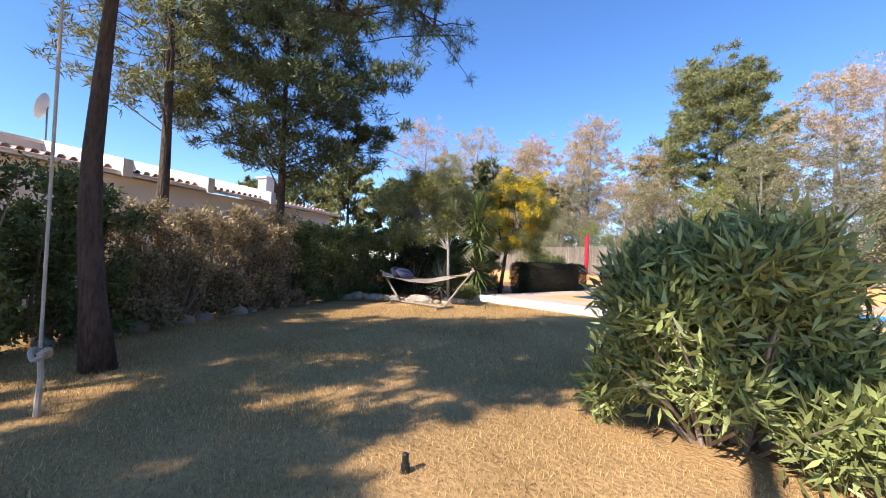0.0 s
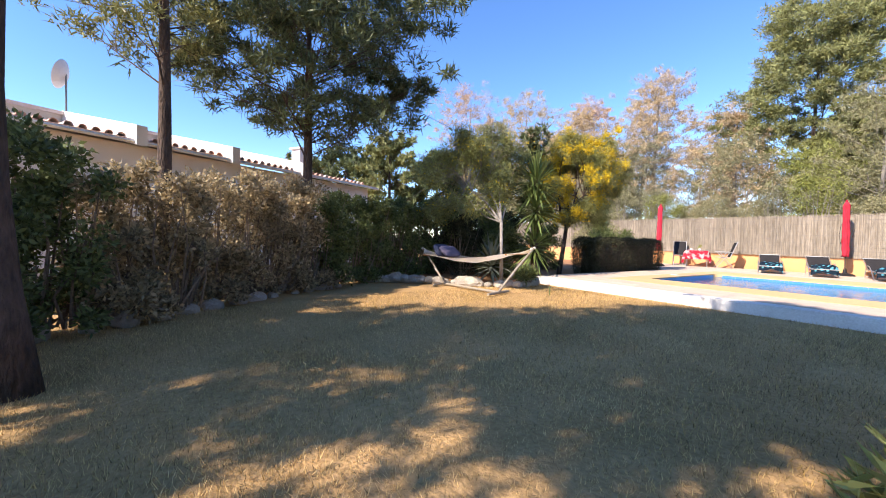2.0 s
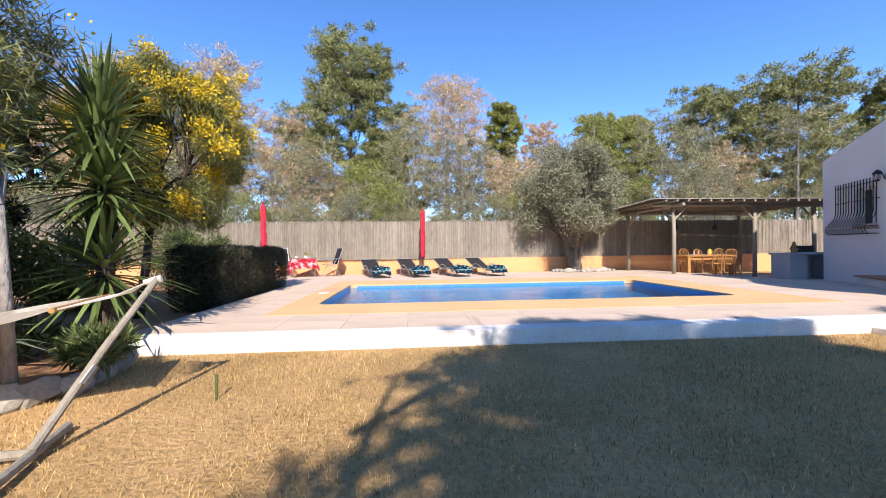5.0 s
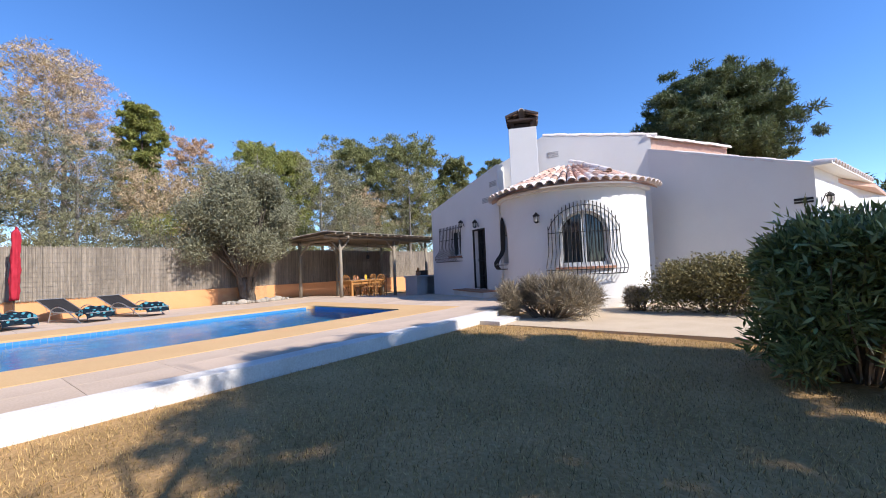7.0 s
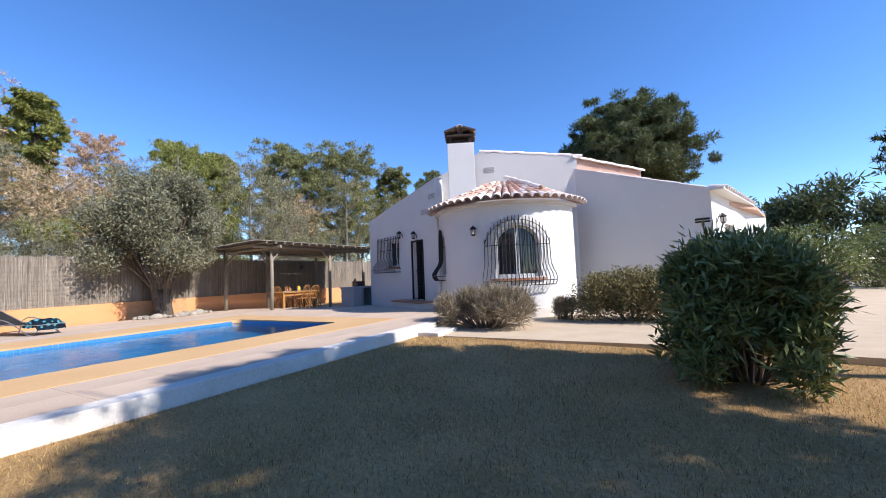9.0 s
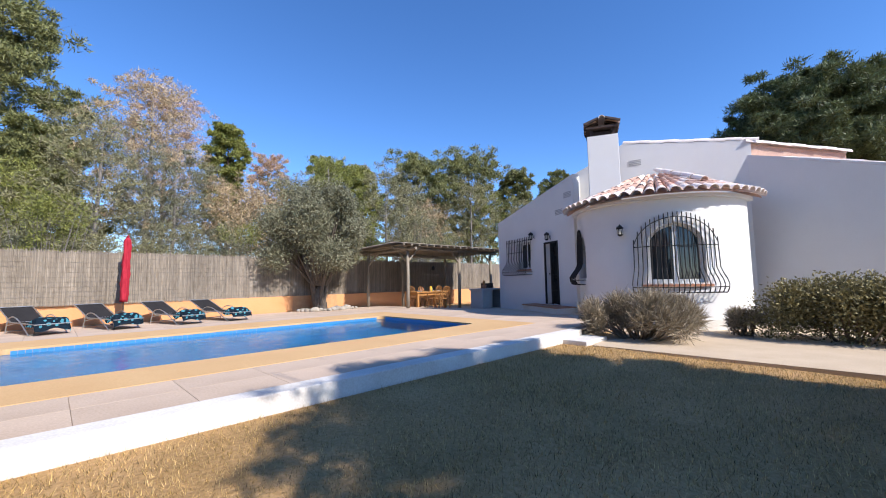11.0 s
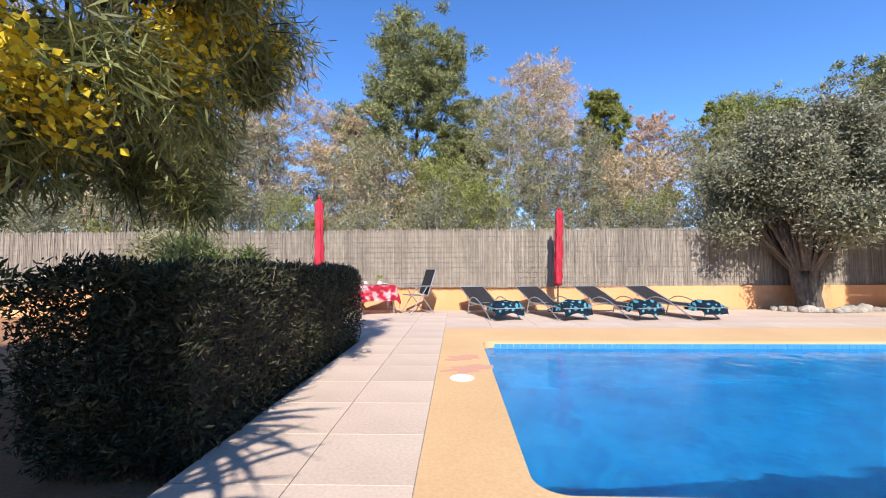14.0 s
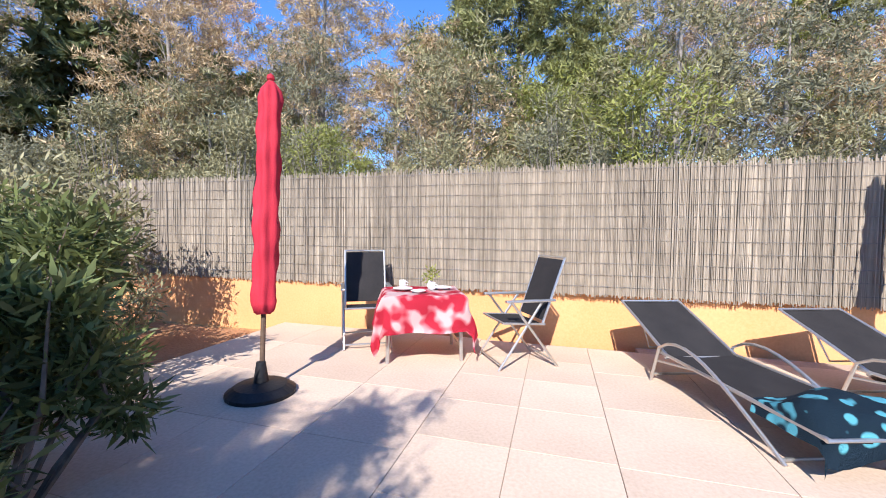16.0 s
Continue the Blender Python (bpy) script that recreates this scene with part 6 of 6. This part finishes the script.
tablecloth()
for dx, dy, r in ((-0.2, -0.08, 0.11), (0.18, 0.14, 0.11), (0.02, -0.2, 0.08)):
    pl = thing("plate", "pale plate on the red tablecloth", "plate", (-0.72 + dx, 10.40 + dy, DZ + 0.70), group="plates on the red tablecloth")
    part("plate_body", lathe([(r * 0.5, 0), (r * 0.7, 0.004), (r, 0.02), (r * 0.96, 0.022), (r * 0.6, 0.01), (0.01, 0.009)], 22), M_frame, pl)
for dx, dy in ((0.1, 0.02), (-0.28, 0.12)):
    cu = thing("cup", "white cup on the red tablecloth", "cup", (-0.72 + dx, 10.40 + dy, DZ + 0.70), group="cups on the red tablecloth")
    part("cup_body", lathe([(0.025, 0), (0.038, 0.02), (0.04, 0.08), (0.036, 0.08), (0.03, 0.02), (0.005, 0.012)], 16), M_frame, cu)
    part("handle", tube([(0.038, 0, 0.065), (0.065, 0, 0.055), (0.06, 0, 0.03), (0.036, 0, 0.022)], 0.005, 6), M_frame, cu)
vz = thing("flower_vase", "small vase with fresh green leaves on the table", "vase", (-0.66, 10.5, DZ + 0.70))
part("vase_body", lathe([(0.03, 0), (0.045, 0.03), (0.03, 0.08), (0.035, 0.1)], 14), M_frame, vz)
foliage("greenery", np.random.default_rng(4), [(0, 0, 0.15)], [0.08], 90, 0.06, 0.02, M_L_pinelt, vz)


def parasol(x, y, z, top, lean, seed, with_base=True):
    rng = np.random.default_rng(seed)
    t = thing("parasol", "closed red canvas parasol on a dark pole", "parasol", (x, y, z), group="closed red parasols")
    H = top - z
    if with_base:
        part("base", lathe([(0.27, 0.0), (0.27, 0.03), (0.20, 0.075), (0.06, 0.10), (0.035, 0.26), (0.03, 0.26)], 24), M_blackplastic, t, "round black weighted base")
    part("pole", tube([(0, 0, 0), (lean[0] * 0.5, lean[1] * 0.5, H * 0.5), (lean[0], lean[1], H + 0.03)], 0.021, 10), M_brownpole, t)
    bm = bmesh.new()
    rows = []
    n, m_ = 30, 26
    for i in range(m_ + 1):
        f = i / m_
        zc = 0.66 + (H - 0.66) * f
        r = np.interp(f, [0, 0.03, 0.35, 0.6, 0.85, 0.95, 1.0], [0.082, 0.088, 0.098, 0.088, 0.085, 0.092, 0.03])
        row = []
        for k in range(n):
            a = 2 * math.pi * k / n
            rr = r * (1 + 0.13 * math.sin(6 * a + 2.5 * f + seed) + 0.09 * math.sin(19 * f + 3 * a) + 0.08 * math.sin(43 * f - 2 * a + seed))
            cx, cy = lean[0] * zc / H, lean[1] * zc / H
            row.append(bm.verts.new((cx + rr * math.cos(a), cy + rr * math.sin(a), zc + (0.02 * math.sin(5 * a) if i == 0 else 0))))
        rows.append(row)
    for a, b in zip(rows, rows[1:]):
        for k in range(n):
            bm.faces.new((a[k], a[(k + 1) % n], b[(k + 1) % n], b[k]))
    bm.faces.new(rows[-1])
    bm.faces.new(rows[0][::-1])
    part("canopy", bm, M_red, t, smooth=True)
    part("finial", lathe([(0.02, 0.0), (0.035, 0.02), (0.03, 0.05), (0.005, 0.07)], 12), M_red, t).location = (lean[0], lean[1], H)
    cord = tube([(lean[0] * 0.7 - 0.12, lean[1] * 0.7, H * 0.7), (lean[0] * 0.55 - 0.16, lean[1] * 0.6 - 0.02, H * 0.55), (lean[0] * 0.45 - 0.11, lean[1] * 0.5, H * 0.42)], 0.006, 5)
    part("cord", cord, M_iron, t, "thin dark tie cord")
    return t


parasol(-1.62, 8.98, DZ, 2.82, (-0.13, 0.3), 1)
parasol(3.80, 10.86, DZ, 2.72, (0.02, -0.28), 2, True)


# ---- hammock ----
def hammock():
    t = thing("hammock", "cream canvas hammock on a weathered wooden stand over the lawn", "hammock")
    A, B = Vector((-1.84, -2.63, 0.90)), Vector((1.37, -1.64, 1.02))
    ax = (B - A)
    ax.z = 0
    ax.normalize()
    sd = Vector((-ax.y, ax.x, 0))
    FA, FB = Vector((-0.75, -2.62, 0.06)), Vector((1.12, -2.42, 0.06))
    for F_, T_ in ((FA, A), (FB, B)):
        part("upright", tube([F_, F_.lerp(T_, 0.5) + Vector((0, 0, 0.02)), T_], [0.028, 0.026, 0.024], 9), M_weather, t)
        part("cross_foot", tube([F_ - sd * 0.42 - UP * 0.025, F_ + sd * 0.42 - UP * 0.025], 0.03, 9), M_weather, t)
        part("clamp", tube([F_.lerp(T_, 0.32), F_.lerp(T_, 0.42)], 0.034, 9), M_wire, t)
    part("base_rail", tube([FA - UP * 0.02, FB - UP * 0.02], 0.03, 9), M_weather, t)
    bars = []
    for P_, sg in ((A, 1), (B, -1)):
        c = P_ + ax * sg * 0.46 - UP * 0.16
        bars.append(c)
        part("spreader_bar", tube([c - sd * 0.46, c + sd * 0.46], 0.018, 8), M_pine, t)
        part("cord_whipping", tube([P_ - ax * sg * 0.03, P_ + ax * sg * 0.09 - UP * 0.03], [0.03, 0.022], 8), M_canvas, t)
        for k in range(17):
            e = c + sd * (-0.44 + 0.055 * k)
            part("cord", tube([P_ + ax * sg * 0.07 - UP * 0.03, (P_ + e) / 2 - UP * 0.035, e], 0.006, 5), M_canvas, t)
    bm = bmesh.new()
    rows = []
    for i in range(25):
        f = i / 24
        c = bars[0].lerp(bars[1], f)
        row = []
        for j in range(9):
            v = j / 8 * 2 - 1
            sag = 0.22 * math.sin(math.pi * f) * (1 - 0.55 * v * v)
            row.append(bm.verts.new(c + sd * 0.46 * v - UP * (sag - 0.02) + UP * 0.006 * math.sin(20 * f + 4 * v)))
        rows.append(row)
    for a, b in zip(rows, rows[1:]):
        for j in range(8):
            bm.faces.new((a[j], a[j + 1], b[j + 1], b[j]))
    bmesh.ops.solidify(bm, geom=bm.faces[:], thickness=0.008)
    bmesh.ops.recalc_face_normals(bm, faces=bm.faces[:])
    part("canvas", bm, M_canvas, t)
    for off, tilt, mat, lab in ((0.26, 52, M_navy, "dark blue pillow lying in the hammock"), (0.5, 34, M_plum, "greyish purple pillow lying in the hammock")):
        pw = thing("pillow", lab, "pillow", tuple(bars[0] + ax * off - UP * 0.05), 14, group="pillows in the hammock")
        b = bmesh.new()
        bmesh.ops.create_uvsphere(b, u_segments=24, v_segments=14, radius=1)
        for v in b.verts:
            x, y, z = v.co
            sx = math.copysign(abs(x) ** 0.55, x)
            sy = math.copysign(abs(y) ** 0.55, y)
            v.co = Matrix.Rotation(radians(tilt), 3, "Y") @ Vector((sx * 0.22, sy * 0.30, z * 0.10 * (1 - 0.3 * max(abs(sx), abs(sy))))) + Vector((0, 0, 0.16))
        part("cover", b, mat, pw, smooth=True)


hammock()

# ---- rope, stones, small things ----
rp = thing("climbing_rope", "beige knotted rope hanging from the pine", "rope", (4.70, -9.64, 0))
part("rope_length", tube([(0.0, 0.02, 8.6), (0.0, 0, 4.0), (0, 0, 0.45)], 0.013, 7), M_rope, rp)
kn = bmesh.new()
pts = [(0.055 * math.cos(a * 0.9) * (1 + 0.2 * math.sin(3 * a)), 0.055 * math.sin(a * 0.9), 0.40 + 0.035 * math.sin(1.7 * a)) for a in [0.45 * k for k in range(22)]]
add_tube(kn, pts, 0.022, 7)
part("knot", kn, M_rope, rp, "thick knot")
part("rope_tail", tube([(0, 0, 0.40), (-0.03, 0.01, 0.2), (-0.04, 0, 0.02), (-0.05, 0, -0.11)], [0.02, 0.022, 0.022, 0.03], 7), M_rope, rp, "frayed tail")


def stone_mesh(seed):
    rng = np.random.default_rng(seed)
    b = bmesh.new()
    bmesh.ops.create_icosphere(b, subdivisions=2, radius=1)
    for v in b.verts:
        q = v.co.copy()
        v.co *= 1 + 0.28 * noise.noise(q * 1.3 + Vector((seed * 3.1, 0, 0))) + 0.1 * noise.noise(q * 3.5)
        v.co.z *= 0.68
    me = bpy.data.meshes.new("stone")
    b.to_mesh(me)
    b.free()
    me.materials.append(M_stone)
    return me


SM = [stone_mesh(k) for k in range(7)]


def stones(line, n, size, lab, grp, z, seed):
    rng = np.random.default_rng(seed)
    cum = np.cumsum([0] + [math.dist(a, b) for a, b in zip(line, line[1:])])
    for k in range(n):
        s = cum[-1] * (k + rng.uniform(-0.2, 0.2)) / max(1, n - 1)
        x = float(np.interp(s, cum, [p[0] for p in line]))
        y = float(np.interp(s, cum, [p[1] for p in line]))
        o = new("stone", SM[(k * 3 + seed) % 7])
        r = size * rng.uniform(0.6, 1.25)
        o.matrix_basis = Matrix.Translation((x, y, z + 0.35 * r)) @ pose(0, 0, 0, rng.uniform(-15, 15), rng.uniform(-15, 15), rng.uniform(0, 360)) @ Matrix.Diagonal((r * 1.15, r * 0.9, r, 1))
        tagged(o, lab, "stone", grp)


stones([(-2.9, -4.4), (-1.8, -3.1), (-0.8, -2.28), (-0.1, -1.75), (0.42, -1.2), (0.25, -0.55), (-0.1, -0.25)], 26, 0.19, "rough pale limestone edging the planting bed", "edging stones by the hammock", 0.0, 2)
stones([(9.2, 10.95), (9.5, 10.5), (10.1, 10.35), (10.8, 10.5), (11.4, 10.9)], 16, 0.14, "rough pale stone around the olive trunk", "stones round the olive", DZ, 3)
stones([(9.5, 10.8), (10.4, 10.7), (11.6, 10.7)], 12, 0.09, "small pale stone around the olive trunk", "stones round the olive", DZ, 5)
stones([(1.5, -10.0), (0.5, -8.6), (-0.6, -7.2), (-1.3, -6.0), (-1.9, -5.0)], 14, 0.16, "grey stone at the foot of the hedge", "stones under the hedge", -0.1, 4)
pg = thing("lawn_stake", "short green metal stake pushed into the lawn", "stake", (1.75, -1.52, 0.0))
part("stake_rod", tube([(0, 0, -0.05), (0, 0.01, 0.2)], 0.012, 6), M_L_yucca, pg)
sp = thing("sprinkler", "small dark garden sprinkler standing in the lawn", "sprinkler", (7.15, -7.72, -0.09))
part("riser", lathe([(0.03, -0.03), (0.03, 0.05), (0.022, 0.055), (0.022, 0.11), (0.012, 0.12)], 10), M_blackplastic, sp)
shrub("wild_shrub", -3.6, 8.2, 0.03, 1.3, 1.2, 1.9, M_L_hedge, "loose dark oleander shrub beside the parasol", 301, n=9000, card=(0.15, 0.03), blobs=36, twigs=50)
shrub("wild_shrub", -5.2, 9.6, 0.03, 1.4, 1.0, 2.3, M_L_grey, "loose grey shrub against the reed fence", 302, n=8000, card=(0.13, 0.03), blobs=34, twigs=50)
shrub("low_plant", 0.3, -0.75, 0.03, 0.35, 0.4, 0.4, M_L_hedge, "low green plants at the foot of the yucca", 303, n=2200, card=(0.16, 0.02), blobs=10, twigs=10, up=0.8)
shrub("oleander_bush", -1.75, 7.3, 0.1, 0.85, 0.75, 1.25, M_L_hedge, "dark loose oleander at the end of the clipped hedge", 304, n=8000, card=(0.13, 0.028), blobs=30, twigs=40, category="bush")
